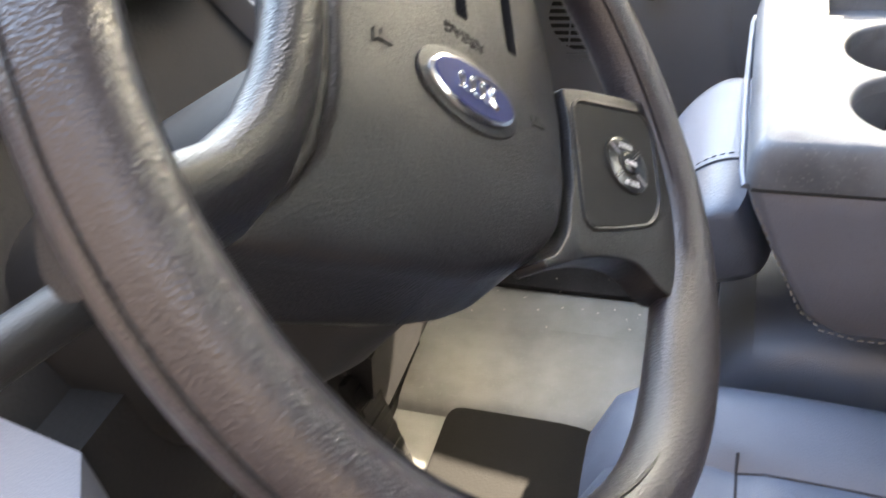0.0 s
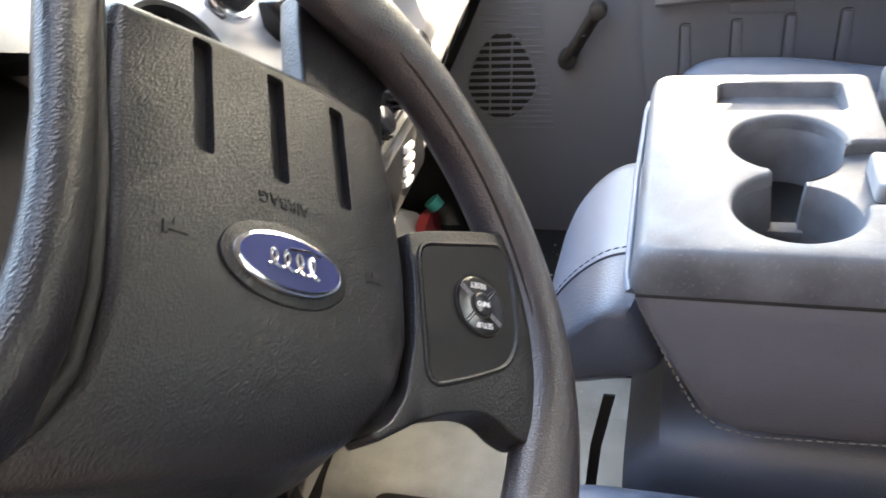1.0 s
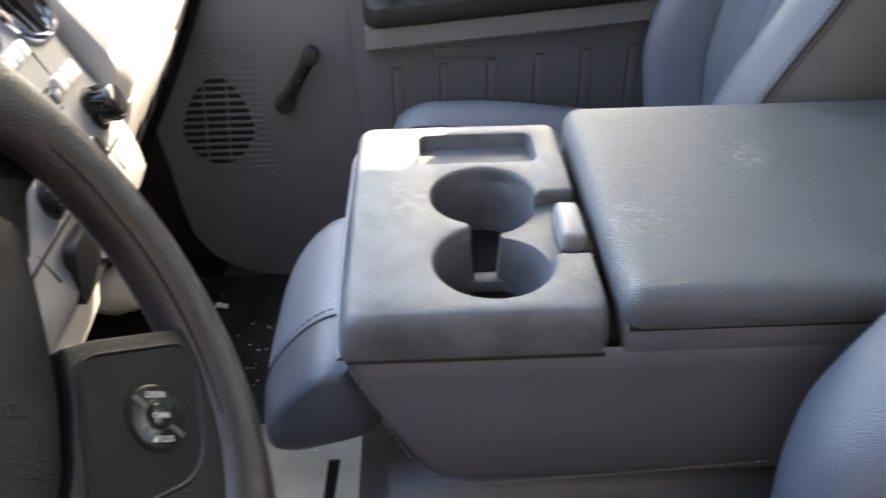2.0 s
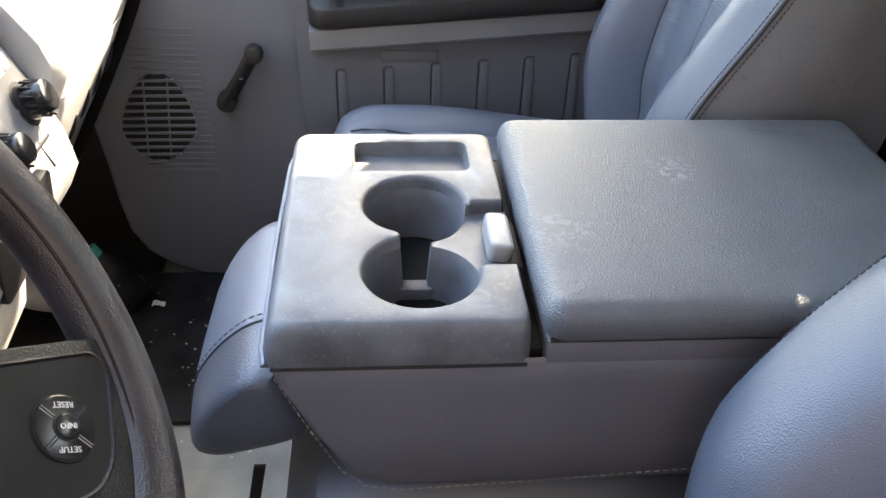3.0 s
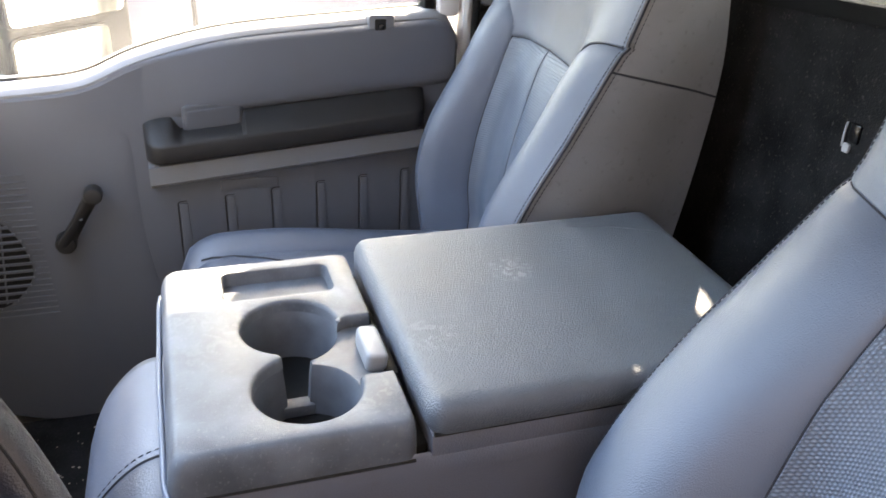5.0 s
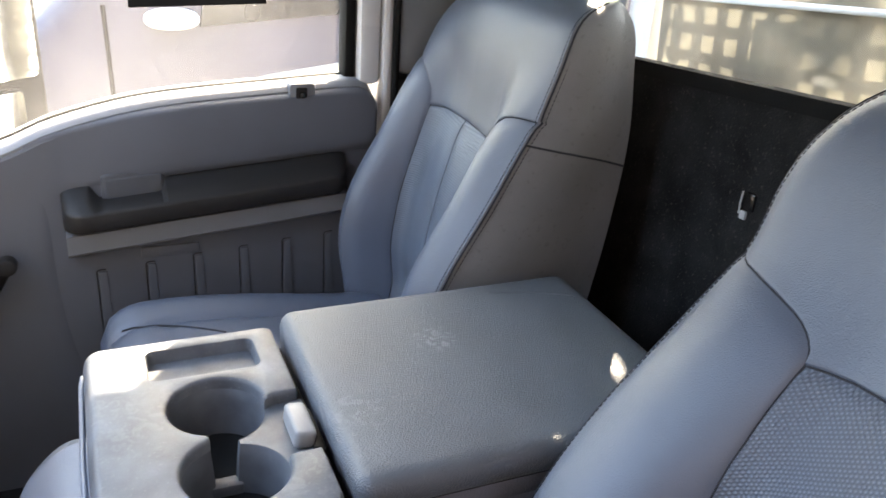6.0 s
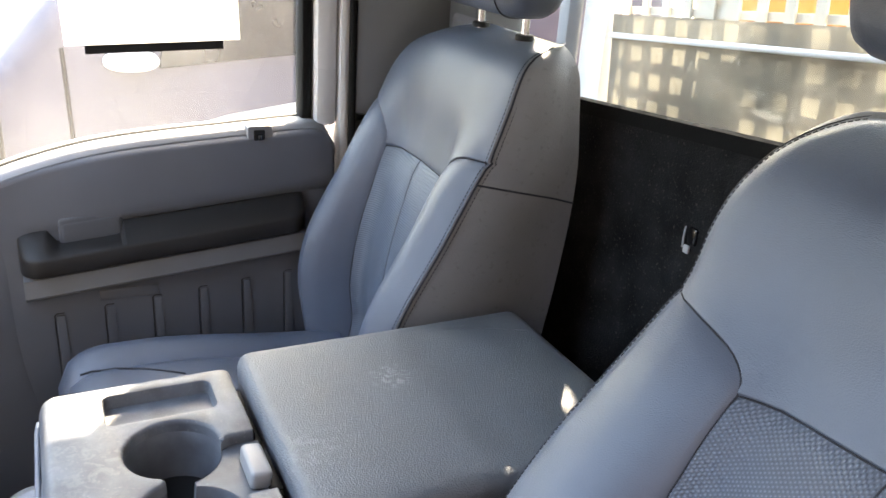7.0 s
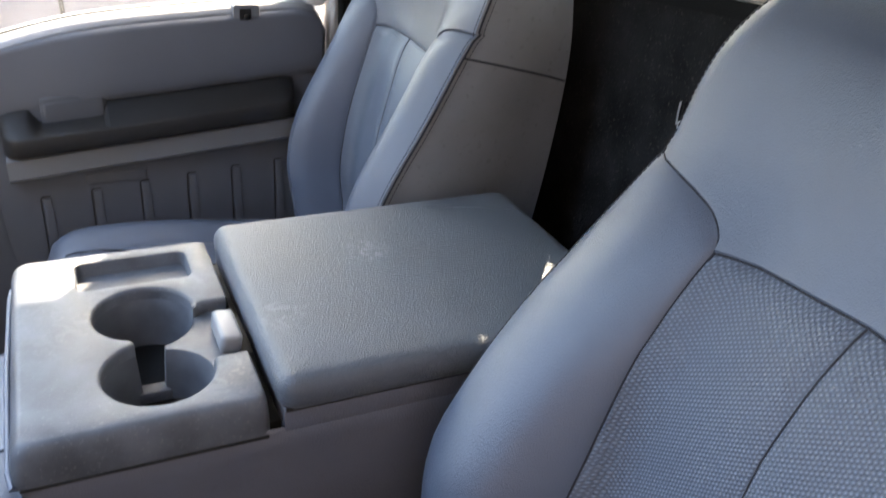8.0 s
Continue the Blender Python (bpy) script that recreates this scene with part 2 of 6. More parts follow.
PILLAR_PLASTIC = node_material("grey_pillar_plastic", (0.17, 0.175, 0.185), 0.6, 0, 0.4, 900, 0.06, 6)
HEADLINER = node_material("grey_headliner", (0.30, 0.30, 0.30), 0.95, 0, 0.6, 700, 0.05, 6)
GLASS = clear_glass("window_glass")
DUSTY_GLASS = clear_glass("dusty_window_glass", dust=0.024, dust_color=(0.71, 0.71, 0.74))
MIRROR_GLASS = node_material("mirror_glass", (0.85, 0.86, 0.86), 0.03, 1.0, 0, 1, 0.01)
DARK_WALL = node_material("dark_wall", (0.045, 0.040, 0.040), 0.9, 0, 0.3, 40, 0.2, 1.5)
GROUND = node_material("dry_gravel_ground", (0.20, 0.18, 0.155), 0.95, 0, 1.0, 60, 0.18, 1.2, (0.2, 0.18, 0.15), 0.5)
RACK_STEEL = node_material("beige_painted_steel", (0.58, 0.54, 0.46), 0.5, 0, 0, 1, 0.15, 5, (0.22, 0.18, 0.13), 0.4)
TARP = node_material("orange_timber", (0.30, 0.115, 0.012), 0.6, 0, 0, 1, 0.2, 6)
CAR_PAINT = node_material("dull_violet_car_paint", (0.066, 0.064, 0.098), 0.35, 0, 0, 1, 0.15, 3)


def backlit_panel(name, color, share):
    """A thin painted plastic sheet that lets a little sunlight through."""
    m = node_material(name, color, 0.6, 0, 0, 1, 0.15, 5, (0.25, 0.2, 0.15), 0.3)
    n, ln = m.node_tree.nodes, m.node_tree.links.new
    soft = n.new("ShaderNodeBsdfTranslucent")
    co = n.new("ShaderNodeTexCoord")
    # Noise varies what passes through, so sun squares show in patches.
    worn = n.new("ShaderNodeTexNoise")
    worn.inputs["Scale"].default_value = 6.0
    worn.inputs["Detail"].default_value = 4
    ln(co.outputs["Object"], worn.inputs["Vector"])
    thick = n.new("ShaderNodeMapRange")
    thick.inputs["From Min"].default_value, thick.inputs["From Max"].default_value = 0.38, 0.60
    thick.inputs["To Min"].default_value, thick.inputs["To Max"].default_value = 0.12, 1.0
    ln(worn.outputs["Fac"], thick.inputs["Value"])
    pale = n.new("ShaderNodeVectorMath")
    pale.operation = "SCALE"
    pale.inputs[0].default_value = (0.9, 0.85, 0.72)
    ln(thick.outputs["Result"], pale.inputs["Scale"])
    ln(pale.outputs["Vector"], soft.inputs["Color"])
    mix = n.new("ShaderNodeMixShader")
    mix.inputs[0].default_value = share
    ln(n["Principled BSDF"].outputs[0], mix.inputs[1])
    ln(soft.outputs[0], mix.inputs[2])
    ln(mix.outputs[0], n["Material Output"].inputs["Surface"])
    return m


PANEL = backlit_panel("beige_backlit_panel", (0.15, 0.128, 0.098), 0.10)
BOTTLE = clear_glass("bottle_plastic", (0.85, 0.88, 0.88))
TEAL = node_material("teal_cap_plastic", (0.02, 0.33, 0.28), 0.4)
RED_PRINT = node_material("red_packet_print", (0.42, 0.05, 0.055), 0.45)
SNACK_WHITE = node_material("white_packet_film", (0.7, 0.7, 0.68), 0.35)
DEBRIS = node_material("pale_litter", (0.5, 0.46, 0.4), 0.9)

# ---- building helpers ----


def link_mesh(name, bm, material, smooth=True):
    bmesh.ops.recalc_face_normals(bm, faces=bm.faces)
    me = bpy.data.meshes.new(name)
    bm.to_mesh(me)
    bm.free()
    me.materials.append(material)
    if smooth:
        me.shade_smooth()
        me.set_sharp_from_angle(angle=radians(38))
    return new(name, me)


def part(name, bm, material, parent, label=""):
    """Links a bmesh, given in world metres, as one mesh under a thing or a part."""
    up = parent
    m = Matrix.Identity(4)
    while up:
        m = up.matrix_basis @ m
        up = up.parent
    bm.transform(m.inverted())
    ob = link_mesh(name, bm, material)
    ob.parent = parent
    return tagged(ob, label)


def thing(name, at, label, category, group="", kind=""):
    ob = new(name)
    ob.empty_display_size = 0.05
    ob.matrix_basis = at if isinstance(at, Matrix) else Matrix.Translation(at)
    return tagged(ob, label, category, group, kind)


def solid(name, bm, material, label, category="", kind="", group=""):
    return tagged(link_mesh(name, bm, material), label, category, group, kind)


def rbox(lo, hi, r=0.004, seg=2, m=None):
    """A box from corner to corner with rounded edges."""
    bm = bmesh.new()
    bmesh.ops.create_cube(bm, size=1)
    lo, hi = Vector(lo), Vector(hi)
    size, mid = hi - lo, (lo + hi) / 2
    for v in bm.verts:
        v.co = Vector((v.co.x * size.x, v.co.y * size.y, v.co.z * size.z)) + mid
    r = min(r, min(size) * 0.49)
    if r > 0:
        bmesh.ops.bevel(bm, geom=bm.edges[:], offset=r, segments=seg, profile=0.5, affect="EDGES")
    if m:
        bm.transform(m)
    return bm


def prism(poly, axis, lo, hi, r=0.0, seg=2, m=None):
    """A polygon drawn in the two other axes, pushed along one axis from lo to hi."""
    bm = bmesh.new()

    def place(a, b, c):
        return {"x": (c, a, b), "y": (a, c, b), "z": (a, b, c)}[axis]

    low = [bm.verts.new(place(a, b, lo)) for a, b in poly]
    high = [bm.verts.new(place(a, b, hi)) for a, b in poly]
    bm.faces.new(low)
    bm.faces.new(high)
    k = len(poly)
    for i in range(k):
        bm.faces.new((low[i], low[(i + 1) % k], high[(i + 1) % k], high[i]))
    bmesh.ops.recalc_face_normals(bm, faces=bm.faces)
    if r > 0:
        rims = [e for e in bm.edges if all(abs(v.co["xyz".index(axis)] - lo) < 1e-6 for v in e.verts) or all(abs(v.co["xyz".index(axis)] - hi) < 1e-6 for v in e.verts)]
        bmesh.ops.bevel(bm, geom=rims, offset=r, segments=seg, profile=0.5, affect="EDGES", clamp_overlap=True)
    if m:
        bm.transform(m)
    return bm


def loft(rings, closed=True, caps=True):
    """A skin over rings of equally many points."""
    bm = bmesh.new()
    rows = [[bm.verts.new(p) for p in ring] for ring in rings]
    k = len(rows[0])
    for a, b in zip(rows, rows[1:]):
        for i in range(k if closed else k - 1):
            j = (i + 1) % k
            bm.faces.new((a[i], a[j], b[j], b[i]))
    if caps and closed:
        bm.faces.new(rows[0])
        bm.faces.new(rows[-1])
    return bm


def tube(points, r, n=10, caps=True, flat=1.0):
    """A round bar along points; r may be a list."""
    pts = [Vector(p) for p in points]
    rings = []
    side = None
    for i, p in enumerate(pts):
        d = (pts[min(i + 1, len(pts) - 1)] - pts[max(i - 1, 0)]).normalized()
        if side is None:
            side = d.orthogonal().normalized()
        side = (side - d * side.dot(d)).normalized()
        up = d.cross(side)
        rad = r[i] if isinstance(r, (list, tuple)) else r
        rings.append([p + rad * (math.cos(a) * side + flat * math.sin(a) * up) for a in (2 * math.pi * k / n for k in range(n))])
    return loft(rings, True, caps)


def disc(center, axis, r, h, n=32, bevel=0.0, r2=None):
    """A round block whose foot stands at center and which rises by h along axis."""
    z = Vector(axis).normalized()
    x = z.orthogonal().normalized()
    y = z.cross(x)
    c = Vector(center)
    r2 = r if r2 is None else r2
    steps = [(r, 0.0), (r2, h - bevel)]
    if bevel:
        steps += [(r2 - bevel * 0.3, h - bevel * 0.3), (r2 - bevel, h)]
    return loft([[c + z * hh + rr * (math.cos(2 * math.pi * k / n) * x + math.sin(2 * math.pi * k / n) * y) for k in range(n)] for rr, hh in steps])


def join(*parts):
    bm = bmesh.new()
    for p in parts:
        me = bpy.data.meshes.new("tmp")
        p.to_mesh(me)
        p.free()
        bm.from_mesh(me)
        bpy.data.meshes.remove(me)
    return bm


def weld(bm):
    """Joins points that fall together, so that a moulded part is one skin."""
    bmesh.ops.remove_doubles(bm, verts=bm.verts, dist=1e-5)
    return bm


def superloop(cx, cy, hx, hy, power=4.0, n=48):
    """A rounded rectangle as a superellipse."""
    out = []
    for k in range(n):
        a = 2 * math.pi * k / n
        c, s = math.cos(a), math.sin(a)
        out.append((cx + hx * math.copysign(abs(c) ** (2 / power), c), cy + hy * math.copysign(abs(s) ** (2 / power), s)))
    return out


def rounded_rect(x0, y0, x1, y1, r, seg=6):
    out = []
    for cx, cy, a0 in ((x1 - r, y1 - r, 0), (x0 + r, y1 - r, 90), (x0 + r, y0 + r, 180), (x1 - r, y0 + r, 270)):
        for k in range(seg + 1):
            a = radians(a0 + 90 * k / seg)
            out.append((cx + r * math.cos(a), cy + r * math.sin(a)))
    return out


def round_poly(points, r, seg=5):
    """A polygon with its corners rounded off."""
    out = []
    k = len(points)
    for i in range(k):
        a, b, c = (Vector((*points[(i + j) % k], 0)) for j in (-1, 0, 1))
        u, v = (a - b), (c - b)
        d = min(r, u.length * 0.45, v.length * 0.45)
        p, q = b + u.normalized() * d, b + v.normalized() * d
        for s in range(seg + 1):
            t = s / seg
            w = p * (1 - t) ** 2 + b * 2 * t * (1 - t) + q * t * t
            out.append((w.x, w.y))
    return out


def offset_loop(loop, d):
    """Moves an anticlockwise loop outwards by d."""
    out = []
    k = len(loop)
    for i in range(k):
        a, b, c = (Vector((*loop[(i + j) % k], 0)) for j in (-1, 0, 1))
        e1, e2 = (b - a), (c - b)
        n1, n2 = Vector((e1.y, -e1.x, 0)), Vector((e2.y, -e2.x, 0))
        nn = (n1.normalized() + n2.normalized())
        nn = nn.normalized() if nn.length > 1e-6 else n1.normalized()
        out.append((b.x + nn.x * d, b.y + nn.y * d))
    return out


def plate_with_holes(outer, holes, z):
    """A flat sheet with holes; outer and holes are loops of points."""
    bm = bmesh.new()
    edges = []
    for loop in [outer] + holes:
        vs = [bm.verts.new((a, b, z)) for a, b in loop]
        edges += [bm.edges.new((vs[i], vs[(i + 1) % len(vs)])) for i in range(len(vs))]
    bmesh.ops.triangle_fill(bm, use_beauty=True, use_dissolve=False, edges=edges)
    return bm


def stitches(points, length=0.005, gap=0.0035, r=0.0008):
    """A row of short raised threads along a line."""
    pts = [Vector(p) for p in points]
    out = bmesh.new()
    walked, pos = 0.0, 0.0
    for a, b in zip(pts, pts[1:]):
        d = b - a
        if d.length < 1e-6:
            continue
        u = d.normalized()
        side = u.orthogonal().normalized()
        up = u.cross(side)
        while pos + length < walked + d.length:
            s = a + u * (pos - walked)
            e = s + u * length
            quads = [[out.verts.new(p + r * (c * side + q * up)) for c, q in ((1, 0), (0, 1), (-1, 0), (0, -1))] for p in (s, e)]
            for i in range(4):
                out.faces.new((quads[0][i], quads[0][(i + 1) % 4], quads[1][(i + 1) % 4], quads[1][i]))
            pos += length + gap
        walked += d.length
    return out


def smooth(a, b, x):
    t = min(max((x - a) / (b - a), 0), 1)
    return t * t * (3 - 2 * t)


def curve_at(table, x):
    """Smooth reading of a small table of (x, y)."""
    xs, ys = zip(*table)
    if x <= xs[0]:
        return ys[0]
    for i in range(len(xs) - 1):
        if x <= xs[i + 1]:
            t = (x - xs[i]) / (xs[i + 1] - xs[i])
            s0 = (ys[i + 1] - ys[max(i - 1, 0)]) / (xs[i + 1] - xs[max(i - 1, 0)])
            s1 = (ys[min(i + 2, len(xs) - 1)] - ys[i]) / (xs[min(i + 2, len(xs) - 1)] - xs[i])
            h = xs[i + 1] - xs[i]
            return (2 * t**3 - 3 * t**2 + 1) * ys[i] + (t**3 - 2 * t**2 + t) * h * s0 + (-2 * t**3 + 3 * t**2) * ys[i + 1] + (t**3 - t**2) * h * s1
    return ys[-1]

# ---- the cab: floor, walls, roof ----
DOOR_Y = 0.856
BACK_X = 0.807

solid("floor", rbox((-1.0, -0.62, -0.03), (0.83, 0.93, 0.0), 0.0), RUBBER_FLOOR, "grey rubber cab floor with dust and litter", "floor", "structure")
solid("passenger_carpet", rbox((-0.86, 0.46, 0.0), (0.02, 0.862, 0.012), 0.004), CARPET, "black floor mat with dust in the passenger footwell", "floor mat")
solid("driver_floor_sheet", prism(round_poly([(-0.365, -0.53), (-0.14, -0.53), (-0.14, 0.165), (-0.22, 0.178), (-0.375, 0.174)], 0.03), "z", 0.0, 0.012, 0.004), RUBBER, "thin black sheet on the driver footwell floor", "floor mat")
# Added black sheet: dashboard shade on the toe area put into colour.
solid("toe_shade_sheet", prism(round_poly([(-0.82, -0.53), (-0.462, -0.53), (-0.455, 0.12), (-0.462, 0.30), (-0.82, 0.30)], 0.02), "z", 0.0, 0.022, 0.004), RUBBER, "black sheet added for the shade under the pedals", "floor mat")
solid("firewall", rbox((-1.05, -0.62, -0.03), (-0.86, 0.93, 0.86), 0.01), BLACK_PLASTIC, "black firewall under the dashboard", "wall", "structure")
solid("ceiling", rbox((0.02, -0.60, 1.30), (0.84, 0.92, 1.35), 0.02), HEADLINER, "grey cloth headliner under the cab roof", "ceiling", "structure")
# Unseen rail; its low edge cuts the sun patch on the console tray.
solid("tray_shade_rail", rbox((-0.05, 0.862, 1.226), (0.80, 0.93, 1.298), 0.012), PILLAR_PLASTIC, "unseen grey rail over the passenger door, set low to trim the sun", "trim", "structure")
solid("driver_sill", rbox((-0.75, -0.68, -0.08), (0.83, -0.58, 0.03), 0.015), PILLAR_PLASTIC, "grey plastic sill of the open driver doorway", "door sill", "structure")

solid("truck_underbody", rbox((-1.05, -0.66, -0.45), (3.4, 0.95, -0.21), 0.03), DARK_WALL, "dark truck chassis and sills under the cab", "chassis", "structure")
solid("truck_hood", prism([(-2.3, -0.45), (-1.06, -0.45), (-1.06, 0.72), (-1.3, 0.70), (-2.1, 0.62), (-2.3, 0.50)], "y", -0.60, 0.90, 0.05, 3), WHITE_PAINT, "white painted truck hood ahead of the windshield", "hood", "structure")


def rear_wall():
    """Black carpeted bulkhead with a wide window that goes through it."""
    def bottom(y):
        return 0.919 - 0.086 * max(y, -0.25) - 0.02 * max(0.0, -y - 0.25)
    ys = [-0.60 + 1.50 * k / 30 for k in range(31)]
    low = [(y, -0.03) for y in ys]
    top = [(y, bottom(y)) for y in reversed(ys)]
    solid("wall_rear", prism(low + top, "x", BACK_X, BACK_X + 0.02), CARPET, "black carpeted rear cab wall under the window", "wall", "structure")
    lip = thing("window_1", (BACK_X, 0.16, 0.93), "wide rear cab window with a black rubber lip", "window", kind="structure")
    part("window_lip", loft([[(BACK_X - 0.012 + dx, y, bottom(y) + dz) for dx, dz in ((0, -0.012), (0, 0.008), (0.012, 0.010), (0.022, 0.006), (0.022, -0.012))] for y in ys]), RUBBER, lip, "black rubber window lip")
    part("window_head", rbox((BACK_X - 0.05, -0.60, 1.285), (BACK_X + 0.05, 0.90, 1.34), 0.015), PILLAR_PLASTIC, lip)
    pane = part("pane", rbox((BACK_X + 0.024, -0.56, 0.84), (BACK_X + 0.028, 0.80, 1.29), 0.0), GLASS, lip, "clear rear window pane")
    pane.visible_shadow = False
    for y in (-0.56, 0.80):
        solid("rear_pillar", rbox((BACK_X - 0.06, y - 0.06, 0.0), (BACK_X + 0.05, y + 0.06, 1.30), 0.02), PILLAR_PLASTIC, "grey plastic trim of the rear cab corner", "pillar", "structure")


rear_wall()


def b_pillar():
    """Trim between the passenger door and the rear corner: grey above, black below."""
    pillar = thing("b_pillar", (0.66, 0.90, 0.0), "grey pillar trim behind the passenger door with black lower half", "pillar", kind="structure")
    part("upper_trim", rbox((0.565, 0.845, 0.775), (0.80, 0.93, 1.31), 0.02), PILLAR_PLASTIC, pillar)
    part("lower_trim", rbox((0.565, 0.85, 0.0), (0.80, 0.93, 0.772), 0.015), BLACK_PLASTIC, pillar)
    part("painted_edge", rbox((0.543, 0.862, 0.0), (0.562, 0.93, 1.31), 0.008), WHITE_PAINT, pillar, "white painted body edge")
    part("seal", tube([(0.563, 0.852, 0.0), (0.563, 0.852, 0.7), (0.562, 0.852, 1.30)], 0.007), RUBBER, pillar, "black rubber door seal")


b_pillar()

for y0, y1 in ((0.86, 0.93), (-0.64, -0.56)):
    solid("windshield_pillar", loft([[(x + a, y, z) for a, y in ((-0.03, y0), (0.03, y0), (0.03, y1), (-0.03, y1))] for x, z in ((-0.80, 0.78), (-0.44, 1.02), (-0.01, 1.33))]), PILLAR_PLASTIC, "grey trimmed windshield pillar", "pillar", "structure")
solid("windshield_header", rbox((-0.13, -0.62, 1.25), (0.04, 0.93, 1.36), 0.015), HEADLINER, "grey header above the windshield", "trim", "structure")
shield = solid("window_2", loft([[(-0.80, -0.58, 0.80), (-0.80, 0.88, 0.80)], [(-0.03, -0.58, 1.31), (-0.03, 0.88, 1.31)]], closed=False), GLASS, "clear windshield over the dashboard", "window", "structure")
shield.visible_shadow = False

# ---- passenger door ----


def passenger_door():
    door = thing("passenger_door", (0.07, DOOR_Y, 0.0), "closed grey plastic passenger door with dark armrest and crank", "truck door")

    def sill(x):
        return curve_at([(-0.50, 0.645), (-0.30, 0.655), (-0.19, 0.660), (-0.100, 0.670), (-0.021, 0.703), (0.089, 0.732), (0.182, 0.745), (0.35, 0.757), (0.485, 0.765), (0.512, 0.759), (0.527, 0.745), (0.535, 0.722)], x)

    xs = [-0.44 + 0.975 * k / 48 for k in range(49)]
    foot = [(-0.44, 0.62), (-0.42, 0.45), (-0.402, 0.33), (-0.393, 0.25), (-0.388, 0.18), (-0.378, 0.115), (-0.352, 0.068), (-0.312, 0.034), (-0.255, 0.012), (-0.20, 0.004), (0.0, 0.0), (0.53, -0.008)]
    outline = foot + [(x, sill(x) - 0.012) for x in reversed(xs)]
    panel = part("panel", prism(outline, "y", DOOR_Y, DOOR_Y + 0.06, 0.006), DOOR_PLASTIC, door)
    for f_ in panel.data.polygons:
        f_.use_smooth = abs(f_.normal.y) < 0.99
    part("sill", loft([[(x, DOOR_Y + dy, sill(x) + dz) for dy, dz in ((0.004, -0.020), (0.003, -0.008), (0.010, 0.0), (0.022, 0.003), (0.055, 0.002), (0.055, -0.02))] for x in xs]), DOOR_LIGHT, door, "window sill trim, sunlight put into its pale colour")
    part("sill_seal", loft([[(x, DOOR_Y + dy, sill(x) + dz) for dy, dz in ((0.052, 0.0), (0.052, 0.0035), (0.062, 0.0045), (0.062, 0.0))] for x in xs]), RUBBER, door, "black rubber glass seal")
    part("skin", prism([(-0.46, -0.05), (0.53, -0.05)] + [(x, sill(x) - 0.005) for x in reversed(xs)], "y", DOOR_Y + 0.065, DOOR_Y + 0.12, 0.01), WHITE_PAINT, door, "white painted outer door skin")
    frame = part("window_frame", rbox((0.478, DOOR_Y + 0.03, 0.76), (0.498, DOOR_Y + 0.075, 1.29), 0.006), RUBBER, door, "black rear glass channel")
    part("frame_rear", rbox((0.500, DOOR_Y + 0.012, 0.755), (0.540, DOOR_Y + 0.085, 1.30), 0.01), WHITE_PAINT, door, "white painted window frame")
    part("frame_top", rbox((-0.03, DOOR_Y + 0.012, 1.270), (0.540, DOOR_Y + 0.085, 1.31), 0.01), WHITE_PAINT, door)
    # Added filler by the windshield pillar; it throws shade on the centre stack.
    part("stack_sun_blocker", prism([(-0.42, 0.84), (-0.30, 0.90), (0.30, 1.20), (0.30, 1.23), (-0.03, 1.31), (-0.42, 1.02)], "y", DOOR_Y + 0.012, DOOR_Y + 0.05, 0.006), PILLAR_PLASTIC, door, "grey sloping filler added to shade the centre stack")
    pane = part("pane", prism([(-0.55, 0.63), (0.49, 0.755), (0.49, 1.21), (-0.10, 1.21), (-0.55, 0.90)], "y", DOOR_Y + 0.055, DOOR_Y + 0.059), DUSTY_GLASS, door, "dusty spotted door glass")
    pane.visible_shadow = False
    # armrest pad, a long dark bar that rises to the rear
    rise = 0.040 / 0.48

    def pad_z(x):
        return 0.527 + rise * (x + 0.01)

    rings = []
    nose = [1 - math.cos(math.pi / 2 * k / 9) for k in range(9)]
    for x in [-0.016 + 0.032 * q for q in nose] + [0.016 + 0.426 * k / 60 for k in range(60)] + [0.472 - 0.03 * q for q in reversed(nose)]:
        near_end = min((x + 0.016) / 0.032, (0.472 - x) / 0.03, 1.0)
        e = math.sqrt(max(0.0, 1 - (1 - near_end) ** 2)) * 0.85 + 0.15
        dip = 0.023 * smooth(0.028, 0.046, x) * (1 - smooth(0.142, 0.152, x))
        lo = pad_z(x) + 0.010 * (1 - e)
        hi = pad_z(x) + 0.074 - 0.002 * smooth(0.14, 0.16, x) - dip - 0.010 * (1 - e)
        out = 0.046 * e
        rings.append([(x, DOOR_Y + 0.002, lo - 0.002), (x, DOOR_Y - 0.6 * out, lo), (x, DOOR_Y - 0.9 * out, lo + 0.005), (x, DOOR_Y - out, lo + 0.013), (x, DOOR_Y - out, lo + 0.034),
                      (x, DOOR_Y - 0.975 * out, lo + 0.0375), (x, DOOR_Y - 0.92 * out, lo + 0.0395), (x, DOOR_Y - 0.20 * out, hi - 0.0025), (x, DOOR_Y + 0.002, hi)])
    part("armrest", loft(rings), DARK_PLASTIC, door, "dark grey moulded armrest")
    def flat_pull(x0, x1, lo, hi, front, r):
        rings = []
        for x in [x0, x0 + 0.3 * r, x0 + r] + [x0 + r + (x1 - x0 - 2 * r) * k / 6 for k in range(1, 6)] + [x1 - r, x1 - 0.3 * r, x1]:
            d = min(1.0, (x - x0) / r, (x1 - x) / r)
            c = r * (1 - math.sqrt(max(0.0, 1 - (1 - d) ** 2)))
            b, t, f = pad_z(x) + lo, pad_z(x) + hi - c, DOOR_Y - front + 0.3 * c
            rings.append([(x, DOOR_Y + 0.004, b), (x, f, b), (x, f, t - 0.005), (x, f + 0.0008, t - 0.002), (x, f + 0.003, t), (x, DOOR_Y + 0.004, t)])
        return loft(rings)

